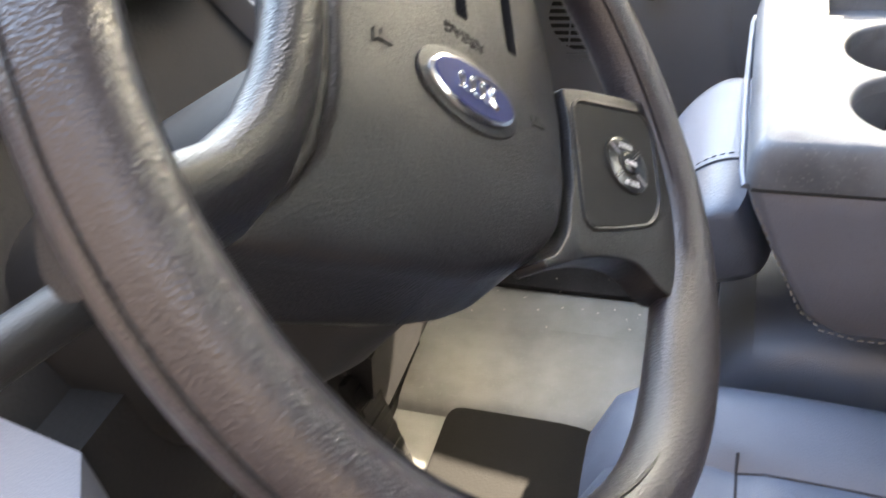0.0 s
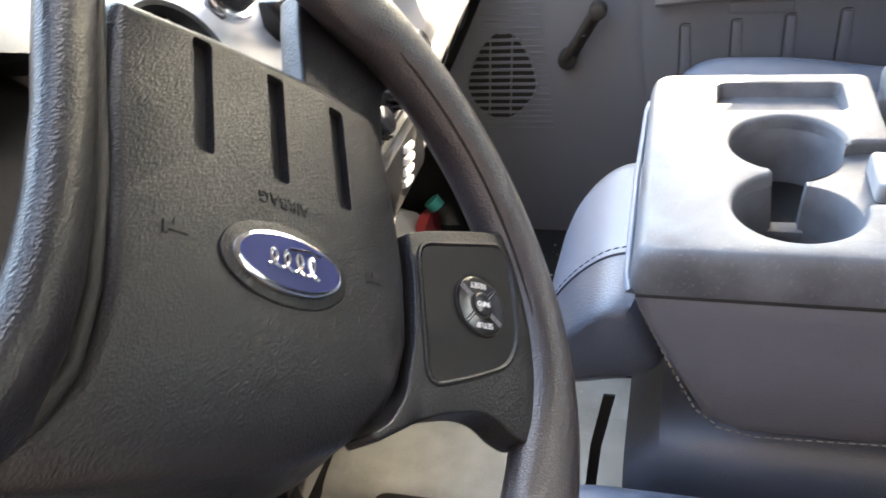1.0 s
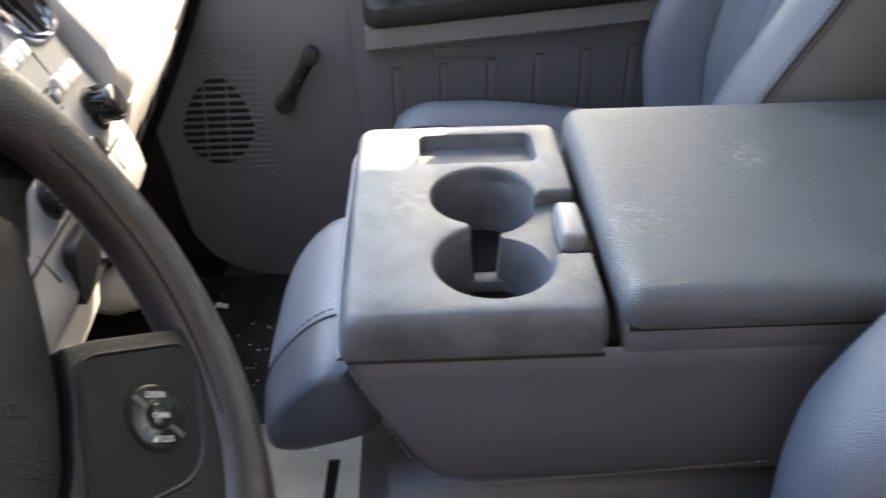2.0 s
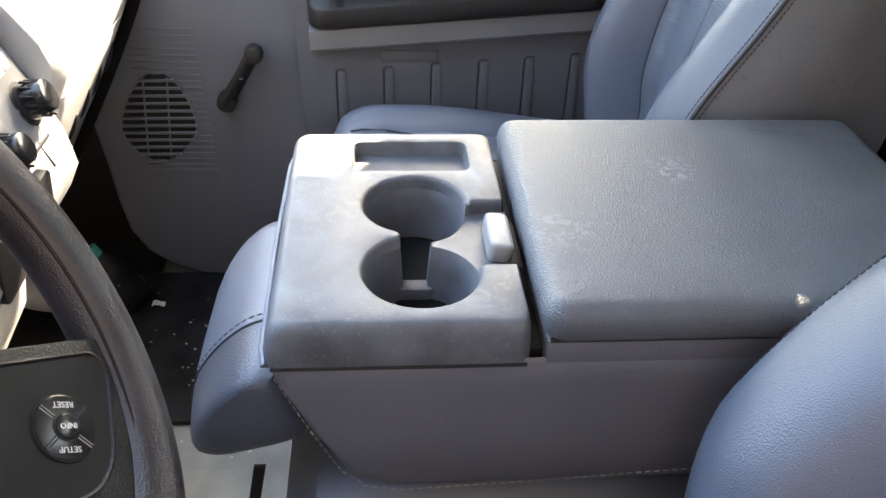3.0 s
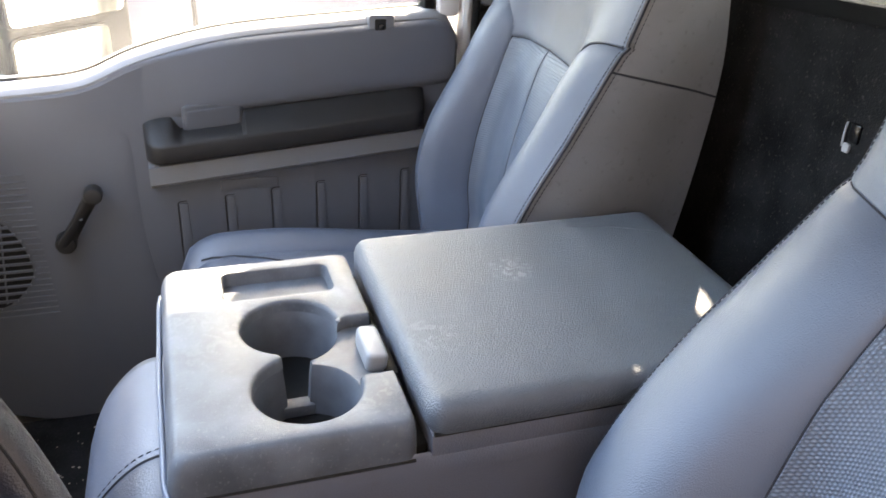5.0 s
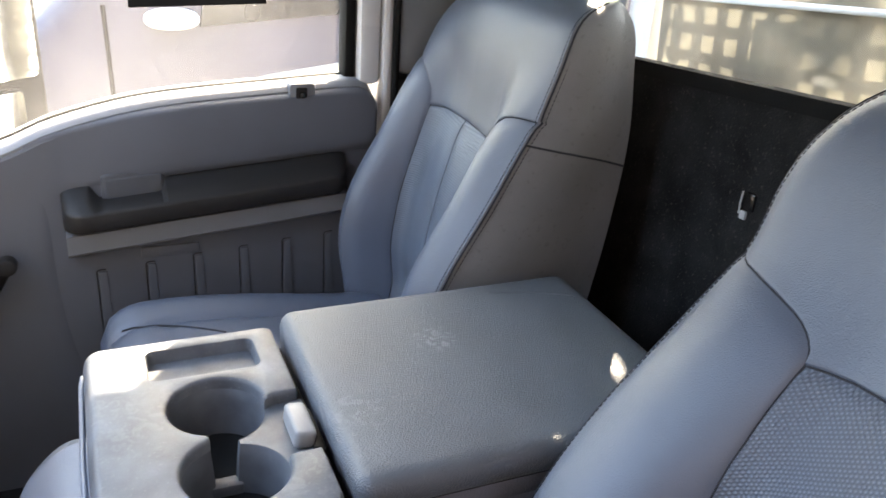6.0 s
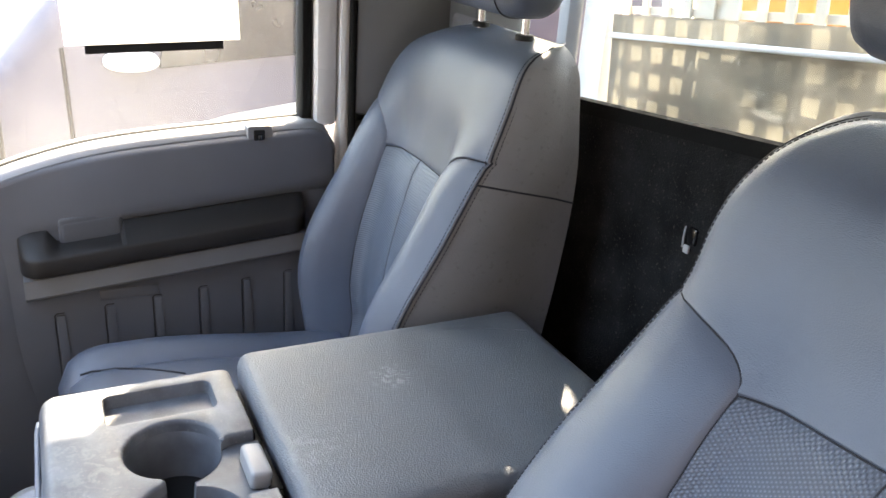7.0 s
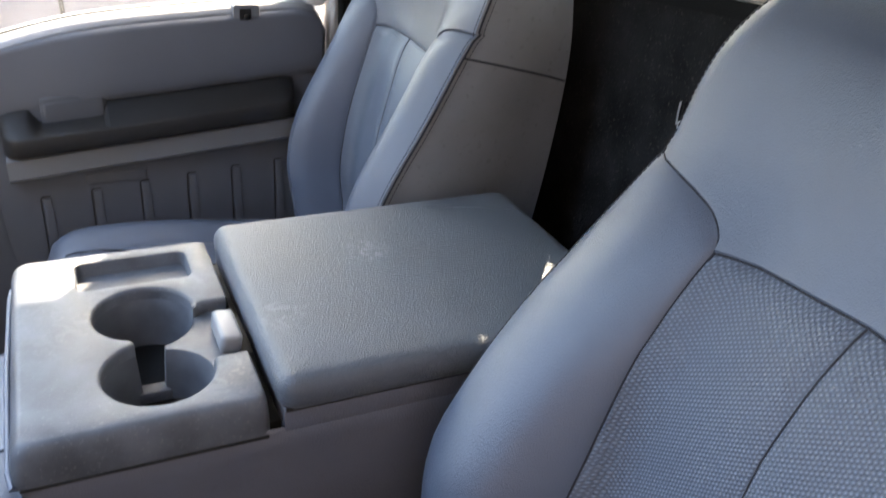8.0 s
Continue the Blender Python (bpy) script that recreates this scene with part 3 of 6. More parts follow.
    cup = part("pull_cup", flat_pull(0.048, 0.151, 0.046, 0.091, 0.0075, 0.007), DOOR_PULL_SHADE, door, "inner door pull, recess shade put into its colour")
    part("release_lever", flat_pull(0.053, 0.147, 0.047, 0.083, 0.0088, 0.005), DOOR_PULL_SHADE, cup)
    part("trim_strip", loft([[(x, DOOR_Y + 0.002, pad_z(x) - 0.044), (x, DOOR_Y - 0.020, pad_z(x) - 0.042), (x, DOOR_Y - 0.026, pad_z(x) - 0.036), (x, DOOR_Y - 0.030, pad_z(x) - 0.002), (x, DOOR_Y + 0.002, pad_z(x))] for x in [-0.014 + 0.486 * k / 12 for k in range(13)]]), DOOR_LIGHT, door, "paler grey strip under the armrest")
    part("pocket_tab", rbox((0.102, DOOR_Y - 0.003, 0.462), (0.202, DOOR_Y + 0.002, 0.482), 0.003), DOOR_PLASTIC, door)
    for x, z in ((0.026, 0.447), (0.108, 0.453), (0.190, 0.460), (0.272, 0.466), (0.352, 0.472), (0.433, 0.478)):
        w, h = 0.020, 0.215
        path = [(x, DOOR_Y - 0.001, z - h), (x, DOOR_Y - 0.001, z - 0.004), (x + 0.004, DOOR_Y - 0.001, z), (x + w - 0.004, DOOR_Y - 0.001, z), (x + w, DOOR_Y - 0.001, z - 0.004), (x + w + 0.006, DOOR_Y - 0.001, z - h)]
        rib = part("rib", prism([(x + 0.003, z - h), (x + w + 0.003, z - h), (x + w - 0.003, z - 0.004), (x + 0.003, z - 0.004)], "y", DOOR_Y - 0.0020, DOOR_Y + 0.002, 0.0016), DOOR_PLASTIC, door)
        part("groove", tube(path[:4], 0.0009, 6), DARK_PLASTIC, rib)
    edge_x = [x for x in [-0.06 + 0.585 * k / 40 for k in range(41)] if pad_z(x) + 0.11 < sill(x) - 0.012]
    lip = []
    for x in edge_x:
        g = smooth(edge_x[0] + 0.01, edge_x[0] + 0.24, x)
        lip.append([(x, DOOR_Y + 0.002, pad_z(x) + 0.068), (x, DOOR_Y + 0.001 - 0.007 * g, pad_z(x) + 0.074), (x, DOOR_Y + 0.001 - 0.011 * g, pad_z(x) + 0.084), (x, DOOR_Y + 0.001 - 0.012 * g, pad_z(x) + 0.100), (x, DOOR_Y + 0.001 - 0.0105 * g, sill(x) - 0.020), (x, DOOR_Y + 0.001 - 0.007 * g, sill(x) - 0.014), (x, DOOR_Y + 0.003, sill(x) - 0.010)])
    part("overhang", loft(lip), DOOR_PLASTIC, door)
    # the front of the door stands proud and rolls into the field of ribs
    bank = []
    for k in range(15):
        z = 0.03 + 0.60 * k / 14
        xe = -0.042 + 0.070 * (1 - smooth(0.0, 0.50, z)) ** 1.5
        g = smooth(0.0, 0.12, z) * (1 - smooth(0.52, 0.63, z))
        bank.append([(xe + dx, DOOR_Y + 0.0015 - (dy * g if dy > 0 else dy), z) for dx, dy in ((-0.175, -0.012), (-0.174, -0.006), (-0.17, -0.0005), (-0.13, 0.0010), (-0.09, 0.0022), (-0.035, 0.0042), (-0.014, 0.0044), (-0.004, 0.0036), (0.004, 0.0018), (0.010, -0.0005), (0.012, -0.006), (0.012, -0.012))])
    part("front_bank", loft(bank), DOOR_PLASTIC, door)
    # window crank
    hub, knob = Vector((-0.163, DOOR_Y, 0.392)), Vector((-0.107, DOOR_Y - 0.020, 0.485))
    crank = part("window_crank", join(disc(hub, (0, -1, 0), 0.017, 0.026, 24, 0.005), tube([hub + Vector((0, -0.016, 0)), hub.lerp(knob, 0.5) + Vector((0, -0.014, 0)), knob + Vector((0, -0.004, 0))], [0.0165, 0.0145, 0.0155], 14, True, 0.55)), DARK_PLASTIC, door, "dark plastic window crank")
    part("mark", rbox(hub.lerp(knob, 0.55) + Vector((-0.004, -0.0235, -0.001)), hub.lerp(knob, 0.55) + Vector((0.004, -0.021, 0.001)), 0.0004, 1), DOOR_LIGHT, crank)
    part("knob", disc(knob, (0, -1, 0), 0.0155, 0.022, 24, 0.006), DARK_PLASTIC, crank)
    # speaker grille: dark ellipse with slats, and a field of ridges round it
    sx, sz, hw, hh = -0.287, 0.3545, 0.046, 0.0855

    def mouth(z):
        """Half the width of the drop-shaped speaker opening at one height."""
        q = (z - sz) / hh
        q = (q + 0.22) / (1.22 if q > -0.22 else 0.78)
        return hw * max(0.0, 1 - abs(q) ** 1.9) ** 0.62 + 0.012 * (1 - abs(q))

    levels = [sz - hh + 2 * hh * k / 24 for k in range(25)]
    drop = [(sx + 0.10 * (z - sz) + mouth(z) + 0.006, z) for z in levels] + [(sx + 0.10 * (z - sz) - mouth(z) - 0.006, z) for z in reversed(levels)]
    grille = part("speaker_grille", prism(drop, "y", DOOR_Y - 0.0015, DOOR_Y + 0.004), BLACK_PLASTIC, door, "black drop-shaped speaker opening")
    for k in range(13):
        z = sz - hh + 2 * hh * k / 12
        half = mouth(z) + 0.009
        part("slat", rbox((sx + 0.10 * (z - sz) - half, DOOR_Y - 0.004, z - 0.0027), (sx + 0.10 * (z - sz) + half, DOOR_Y + 0.001, z + 0.0027), 0.001, 1), DOOR_PLASTIC, grille)
    for dx in (-0.022, 0.018):
        part("bar", prism([(sx + dx + 0.10 * b + e, sz + b) for b, e in ((-hh * 0.9, -0.0014), (-hh * 0.9, 0.0014), (hh * 0.9, 0.0014), (hh * 0.9, -0.0014))], "y", DOOR_Y - 0.003, DOOR_Y + 0.001), DOOR_PLASTIC, grille)
    for k in range(24):
        z = 0.250 + 0.0116 * k
        half = mouth(z) if abs(z - sz) < hh else 0.0
        x0 = sx + half + 0.012 + 0.10 * (z - sz) if half else sx - 0.035
        part("ridge", rbox((x0, DOOR_Y - 0.0018, z - 0.0013), (-0.196 - 0.0006 * k, DOOR_Y + 0.001, z + 0.0013), 0.001, 1), DOOR_PLASTIC, door)
    # lock knob in its pale escutcheon
    lock = part("lock_plate", prism(rounded_rect(0.369, 0.733, 0.414, 0.767, 0.007), "y", DOOR_Y - 0.007, DOOR_Y + 0.03, 0.002), DOOR_LIGHT, door, "pale lock surround")
    part("lock_recess", rbox((0.379, DOOR_Y - 0.009, 0.738), (0.400, DOOR_Y + 0.01, 0.760), 0.003), BLACK_PLASTIC, lock)
    part("lock_button", rbox((0.385, DOOR_Y - 0.013, 0.741), (0.396, DOOR_Y, 0.752), 0.003), BLACK_GLOSS, lock, "black lock button")
    return door


passenger_door()


def passenger_kick():
    solid("passenger_kick_panel", rbox((-1.0, DOOR_Y + 0.018, -0.03), (-0.34, 0.93, 0.63), 0.008), BLACK_PLASTIC, "black kick panel ahead of the passenger door", "trim", "structure")


passenger_kick()


def window_paper():
    paper = thing("window_notice", (0.23, DOOR_Y + 0.05, 0.90), "white printed notice taped inside the dusty door glass", "notice")
    m = Matrix.Translation((0.23, DOOR_Y + 0.0515, 0.915)) @ Matrix.Rotation(radians(-2.0), 4, "Y")
    part("sheet", rbox((-0.142, -0.0006, -0.012), (0.142, 0.0006, 0.19), 0.0, 1, m), NOTICE_PAPER, paper)
    for z0, z1 in ((0.012, 0.062), (0.068, 0.105), (0.111, 0.17)):
        for x0, x1 in ((-0.120, 0.120),) if z0 < 0.05 else ((-0.120, 0.045), (0.051, 0.120)):
            loop = rounded_rect(x0, z0, x1, z1, 0.005)
            part("printed_line", loft([[m @ Vector((x, y, z)) for x, z in offset_loop(loop, d)] for d, y in ((0.0, -0.0008), (0.0, -0.0014), (-0.0016, -0.0014), (-0.0016, -0.0008))], True, False), GREY_PAPER, paper)
    part("tape", rbox((-0.112, -0.003, -0.026), (0.112, -0.001, -0.012), 0.0, 1, m), BLACK_PLASTIC, paper, "black tape strip")


window_paper()


def wing_mirror():
    """Tow mirror with two panes, turned towards the cab, outside the passenger glass."""
    mir = thing("wing_mirror", (-0.12, 1.12, 0.60), "black tow mirror with two panes outside the door", "wing mirror")
    m = Matrix.Translation((-0.235, 1.02, 0.0)) @ Matrix.Rotation(radians(40), 4, "Z")
    part("shell", prism(rounded_rect(0.006, 0.575, 0.275, 1.04, 0.025), "y", 0.0, 0.040, 0.012, 3, m), BLACK_PLASTIC, mir)
    for z0, z1, x1 in ((0.592, 0.692, 0.215), (0.715, 1.02, 0.255)):
        frame_ring = part("pane_rim", prism(rounded_rect(0.014, z0 - 0.006, x1 + 0.006, z1 + 0.006, 0.016), "y", -0.006, 0.002, 0.002, 2, m), BLACK_PLASTIC, mir)
        part("mirror", prism(rounded_rect(0.020, z0, x1, z1, 0.012), "y", -0.0075, -0.0055, 0, 1, m), MIRROR_GLASS, frame_ring, "mirror glass")
    part("arm", tube([(-0.42, 0.95, 0.63), (-0.34, 1.02, 0.63), (-0.20, 1.10, 0.63)], [0.034, 0.032, 0.030]), BLACK_PLASTIC, mir)


wing_mirror()

# ---- dashboard ----


def dashboard():
    dash = thing("dashboard", (-0.45, 0.17, 0.50), "pale grey plastic dashboard with dark instrument hood", "dashboard")
    face = [(-0.300, 0.475), (-0.285, 0.505), (-0.288, 0.53), (-0.315, 0.60), (-0.36, 0.69), (-0.41, 0.755), (-0.48, 0.80), (-0.62, 0.815), (-0.86, 0.80), (-0.86, 0.45), (-0.45, 0.45)]

    def skin(y0, y1, pull, n=14, r=0.03):
        rings = []
        for k in range(n + 1):
            y = y0 + (y1 - y0) * k / n
            e = min((y - y0), (y1 - y)) / r
            s = math.sqrt(max(0, 1 - (1 - min(e, 1)) ** 2)) * 0.06 + 0.94
            rings.append([(-0.60 + (x + 0.60) * s + pull, y, 0.63 + (z - 0.63) * s) for x, z in face])
        return loft(rings)

    # the passenger side has its nose high and falls away forward below it
    low_face = [(-0.520, 0.185), (-0.500, 0.200), (-0.418, 0.340), (-0.357, 0.449), (-0.314, 0.533), (-0.288, 0.588), (-0.280, 0.612), (-0.288, 0.640), (-0.330, 0.705), (-0.400, 0.768), (-0.48, 0.80), (-0.62, 0.815), (-0.86, 0.80), (-0.86, 0.19)]

    def face_x(z):
        return curve_at([(b, a) for a, b in low_face[1:7]], z)

    rings = []
    for k in range(19):
        y = 0.470 + 0.374 * k / 18
        e = min(min(y - 0.470, 0.844 - y) / 0.022, 1.0)
        c = 0.012 * (1 - math.sqrt(max(0.0, 1 - (1 - e) ** 2)))
        rings.append([(x - c if x > -0.8 else x, y, z) for x, z in low_face])
    part("passenger_side", loft(rings), SUN_DASH_PLASTIC, dash, "passenger side, sunlight put into its pale colour")
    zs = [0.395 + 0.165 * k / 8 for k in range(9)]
    lower = part("glovebox_door", loft([[(face_x(z) + out * (0.35 if k in (0, 8) else 1.0), y, z) for k, z in enumerate(zs)] + [(face_x(zs[-1]) - 0.01, y, zs[-1]), (face_x(zs[0]) - 0.01, y, zs[0])] for y, out in ((0.500, 0.0005), (0.504, 0.004), (0.520, 0.0055), (0.770, 0.0055), (0.788, 0.004), (0.792, 0.0005))]), SUN_DASH_PLASTIC, dash)
    for k in range(5):
        y, top = 0.585 + 0.046 * k, 0.455 + 0.018 * k
        part("slot", tube([(face_x(top - 0.012 * q) + 0.005, y + 0.004 * q, top - 0.012 * q) for q in range(6)], [0.001, 0.004, 0.005, 0.005, 0.004, 0.001], 8), DARK_PLASTIC, lower)
    part("side_seal", tube([(face_x(z) + 0.006, 0.850, z) for z in (0.26, 0.32, 0.38, 0.44, 0.50, 0.55, 0.59)] + [(-0.270, 0.850, 0.615), (-0.276, 0.850, 0.650), (-0.308, 0.851, 0.69), (-0.368, 0.852, 0.75), (-0.44, 0.855, 0.80)], 0.011, 12), RUBBER, dash, "black edge seal")
    # centre stack
    stack = part("centre_panel", skin(-0.03, 0.466, 0.012), SHADE_STACK_PLASTIC, dash, "centre stack, shade put into its grey colour")

    def face_point(y, s, out=0.0):
        a, b = Vector((-0.276, y, 0.53)), Vector((-0.348, y, 0.69))
        nrm = Vector((0.91, 0, 0.41))
        return a.lerp(b, s) + nrm * out

    for y, s, r in ((0.402, 0.42, 0.022), (0.300, 0.34, 0.020), (0.225, 0.34, 0.019)):
        k = part("dial", disc(face_point(y, s, -0.004), (0.91, 0, 0.41), r * 1.25, 0.008, 28, 0.003), BLACK_PLASTIC, stack)
        part("knob", disc(face_point(y, s, 0.004), (0.91, 0, 0.41), r, 0.032, 28, 0.005, r * 0.86), BLACK_GLOSS, k, "black control knob")
        for q in range(12):
            a = 2 * math.pi * q / 12
            tang, up = Vector((0, 1, 0)), Vector((-0.41, 0, 0.91))
            c = face_point(y, s, 0.02) + (tang * math.cos(a) + up * math.sin(a)) * r * 0.95
            part("grip", rbox(c - Vector((0.008, 0.0015, 0.0015)), c + Vector((0.008, 0.0015, 0.0015)), 0.0006, 1), BLACK_PLASTIC, k)
    for i in range(8):
        p = face_point((0.372, 0.391, 0.410)[i - 5] if i > 4 else 0.13 + 0.031 * i, 0.70 if i > 4 else 0.84, 0.003)
        m = Matrix.Translation(p) @ Matrix.Rotation(radians(-24), 4, "Y")
        part("push_button", rbox((-0.004, -0.0090 if i > 4 else -0.0145, -0.010), (0.007, 0.0090 if i > 4 else 0.0145, 0.010), 0.003, 2, m), WHITE_PRINT if i > 4 else SHADE_STACK_PLASTIC, stack)
    for y0, y1, s0, s1 in ((0.10, 0.35, 0.72, 0.735), (0.10, 0.40, 0.18, 0.19)):
        a, b = face_point(y0, s0, 0.0005), face_point(y1, s1, 0.0025)
        part("panel_gap", rbox((min(a.x, b.x), y0, a.z), (max(a.x, b.x) + 0.002, y1, b.z), 0.0), BLACK_PLASTIC, stack)
    def round_vent(y, z, x, r, edge):
        """Ball vent: a ring, a dark cup and curved fins."""
        axis = Vector((0.85, 0, 0.53)).normalized()
        turn = axis.to_track_quat("Z", "Y").to_matrix().to_4x4()
        m = Matrix.Translation((x, y, z)) @ turn
        ring = [[m @ Vector((q * math.cos(2 * math.pi * i / 48), q * math.sin(2 * math.pi * i / 48), h)) for i in range(48)] for q, h in ((r * 1.12, -0.004), (r * 1.10, 0.006), (r * 1.02, 0.010), (r * 0.94, 0.008), (r * 0.90, -0.006))]
        vent = part("air_vent", loft(ring, True, False), edge, stack, "round air vent with dark fins")
        part("vent_cup", disc(Vector((x, y, z)) - axis * 0.020, axis, r * 0.95, 0.016, 40), BLACK_GLOSS, vent)
        for k in range(5):
            v = (k - 2) * r * 0.32
            half = math.sqrt(max(0.0, (r * 0.88) ** 2 - v * v))
            bm = rbox((v - 0.0012, -half, -0.008), (v + 0.0012, half, 0.006 - 0.004 * abs(k - 2)), 0.001, 1, m)
            part("fin", bm, BLACK_PLASTIC, vent)

    round_vent(0.4185, 0.718, -0.364, 0.044, CHROME)
    round_vent(0.055, 0.742, -0.385, 0.054, BLACK_PLASTIC)
    for y, z in ((0.318, 0.690), (0.336, 0.688), (0.354, 0.686)):
        p = face_point(y, 0.99, 0.004)
        part("push_button", rbox((-0.004, -0.0080, -0.009), (0.006, 0.0080, 0.009), 0.003, 2, Matrix.Translation(p) @ Matrix.Rotation(radians(-24), 4, "Y")), WHITE_PRINT, stack)
    for k in range(4):
        p = face_point(0.352 - 0.012 * k, 0.66 - 0.10 * k, 0.003)
        part("push_button", rbox((-0.004, -0.0085, -0.0065), (0.005, 0.0085, 0.0065), 0.002, 2, Matrix.Translation(p) @ Matrix.Rotation(radians(-24), 4, "Y")), SHADE_STACK_PLASTIC, stack)
    for y in (0.153, 0.373):
        part("panel_gap", tube([face_point(y, s, 0.0012) for s in (0.02, 0.35, 0.7, 1.0)], 0.0012, 6), BLACK_PLASTIC, stack)
    part("radio", rbox((-0.372, 0.19, 0.70), (-0.345, 0.33, 0.745), 0.006), BLACK_GLOSS, stack, "black radio face")
    part("radio_knob", disc((-0.378, 0.152, 0.764), (0.8, 0, 0.6), 0.021, 0.034, 28, 0.005), BLACK_GLOSS, stack, "black radio knob")
    part("knob_ring", disc((-0.382, 0.152, 0.762), (0.8, 0, 0.6), 0.029, 0.010, 28, 0.003), CHROME, stack, "bright ring round the knob")
    # driver side, its shade put into a near-black colour
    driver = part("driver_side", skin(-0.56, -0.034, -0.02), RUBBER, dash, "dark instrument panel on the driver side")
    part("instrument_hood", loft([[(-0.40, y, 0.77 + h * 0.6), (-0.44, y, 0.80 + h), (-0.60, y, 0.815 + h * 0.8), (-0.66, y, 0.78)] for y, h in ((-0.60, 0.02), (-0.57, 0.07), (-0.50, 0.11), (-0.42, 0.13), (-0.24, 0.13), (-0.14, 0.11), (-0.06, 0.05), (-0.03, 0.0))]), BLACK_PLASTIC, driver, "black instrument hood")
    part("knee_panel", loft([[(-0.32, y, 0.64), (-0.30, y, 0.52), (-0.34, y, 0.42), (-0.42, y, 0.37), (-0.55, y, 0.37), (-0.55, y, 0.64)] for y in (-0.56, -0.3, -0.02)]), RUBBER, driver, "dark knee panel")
    part("panel_seam", tube([(-0.299, -0.56, 0.52), (-0.299, -0.3, 0.52), (-0.299, -0.05, 0.52)], 0.002, 6), BLACK_PLASTIC, driver)
    # Added block, mostly hidden, that keeps the sun off the toe area.
    part("toe_sun_blocker", loft([[(-0.402, y, 0.25), (-0.425, y, 0.10), (-0.47, y, 0.06), (-0.80, y, 0.06), (-0.80, y, 0.25)] for y in (0.03, 0.05, 0.31, 0.33)]), BLACK_PLASTIC, dash, "black block added under the dashboard to stop sun")
    part("lower_centre_panel", loft([[(-0.30, y, 0.47), (-0.315, y, 0.40), (-0.36, y, 0.32), (-0.42, y, 0.24), (-0.60, y, 0.24), (-0.60, y, 0.47)] for y in (0.09, 0.11, 0.27, 0.29)]), SUN_DASH_PLASTIC, dash, "lower centre panel, sunlight put into its pale colour")
    return dash


dashboard()


def tunnel():
    solid("floor_tunnel", loft([[(x, y, z) for y, z in ((0.150, -0.01), (0.160, 0.004), (0.172, 0.0125), (0.190, 0.0165), (0.22, 0.018), (0.27, 0.018), (0.31, 0.012), (0.36, 0.004), (0.40, -0.01))] for x in (-0.85, -0.5, -0.1, 0.5)]), RUBBER_FLOOR, "grey rubber covered floor tunnel", "floor", "structure")


tunnel()

# ---- steering wheel ----
WHEEL_TILT, WHEEL_TURN, WHEEL_R = 30.1, 125.0, 0.2027
WHEEL_MID = Vector((-0.126, -0.274, 0.785))


def wheel_pose():
    a, p = radians(WHEEL_TILT), radians(WHEEL_TURN)
    n = Vector((math.cos(a), 0, math.sin(a)))
    u, r = Vector((-math.sin(a), 0, math.cos(a))), Vector((0, 1, 0))
    wx, wy = math.cos(p) * r + math.sin(p) * u, -math.sin(p) * r + math.cos(p) * u
    m = Matrix((wx, wy, n)).transposed().to_4x4()
    m.translation = WHEEL_MID
    return m


def text_bm(words, size, m, depth=0.0004):
    """Letters of the built-in font as a mesh."""
    cu = bpy.data.curves.new("letters", "FONT")
    cu.body, cu.size, cu.extrude, cu.align_x, cu.align_y = words, size, depth, "CENTER", "CENTER"
    cu.resolution_u = 2
    ob = new("letters", cu)
    me = bpy.data.meshes.new_from_object(ob.evaluated_get(bpy.context.evaluated_depsgraph_get()))
    bm = bmesh.new()
    bm.from_mesh(me)
    bm.transform(m)
    bpy.data.objects.remove(ob)
    bpy.data.curves.remove(cu)
    bpy.data.meshes.remove(me)
    return bm


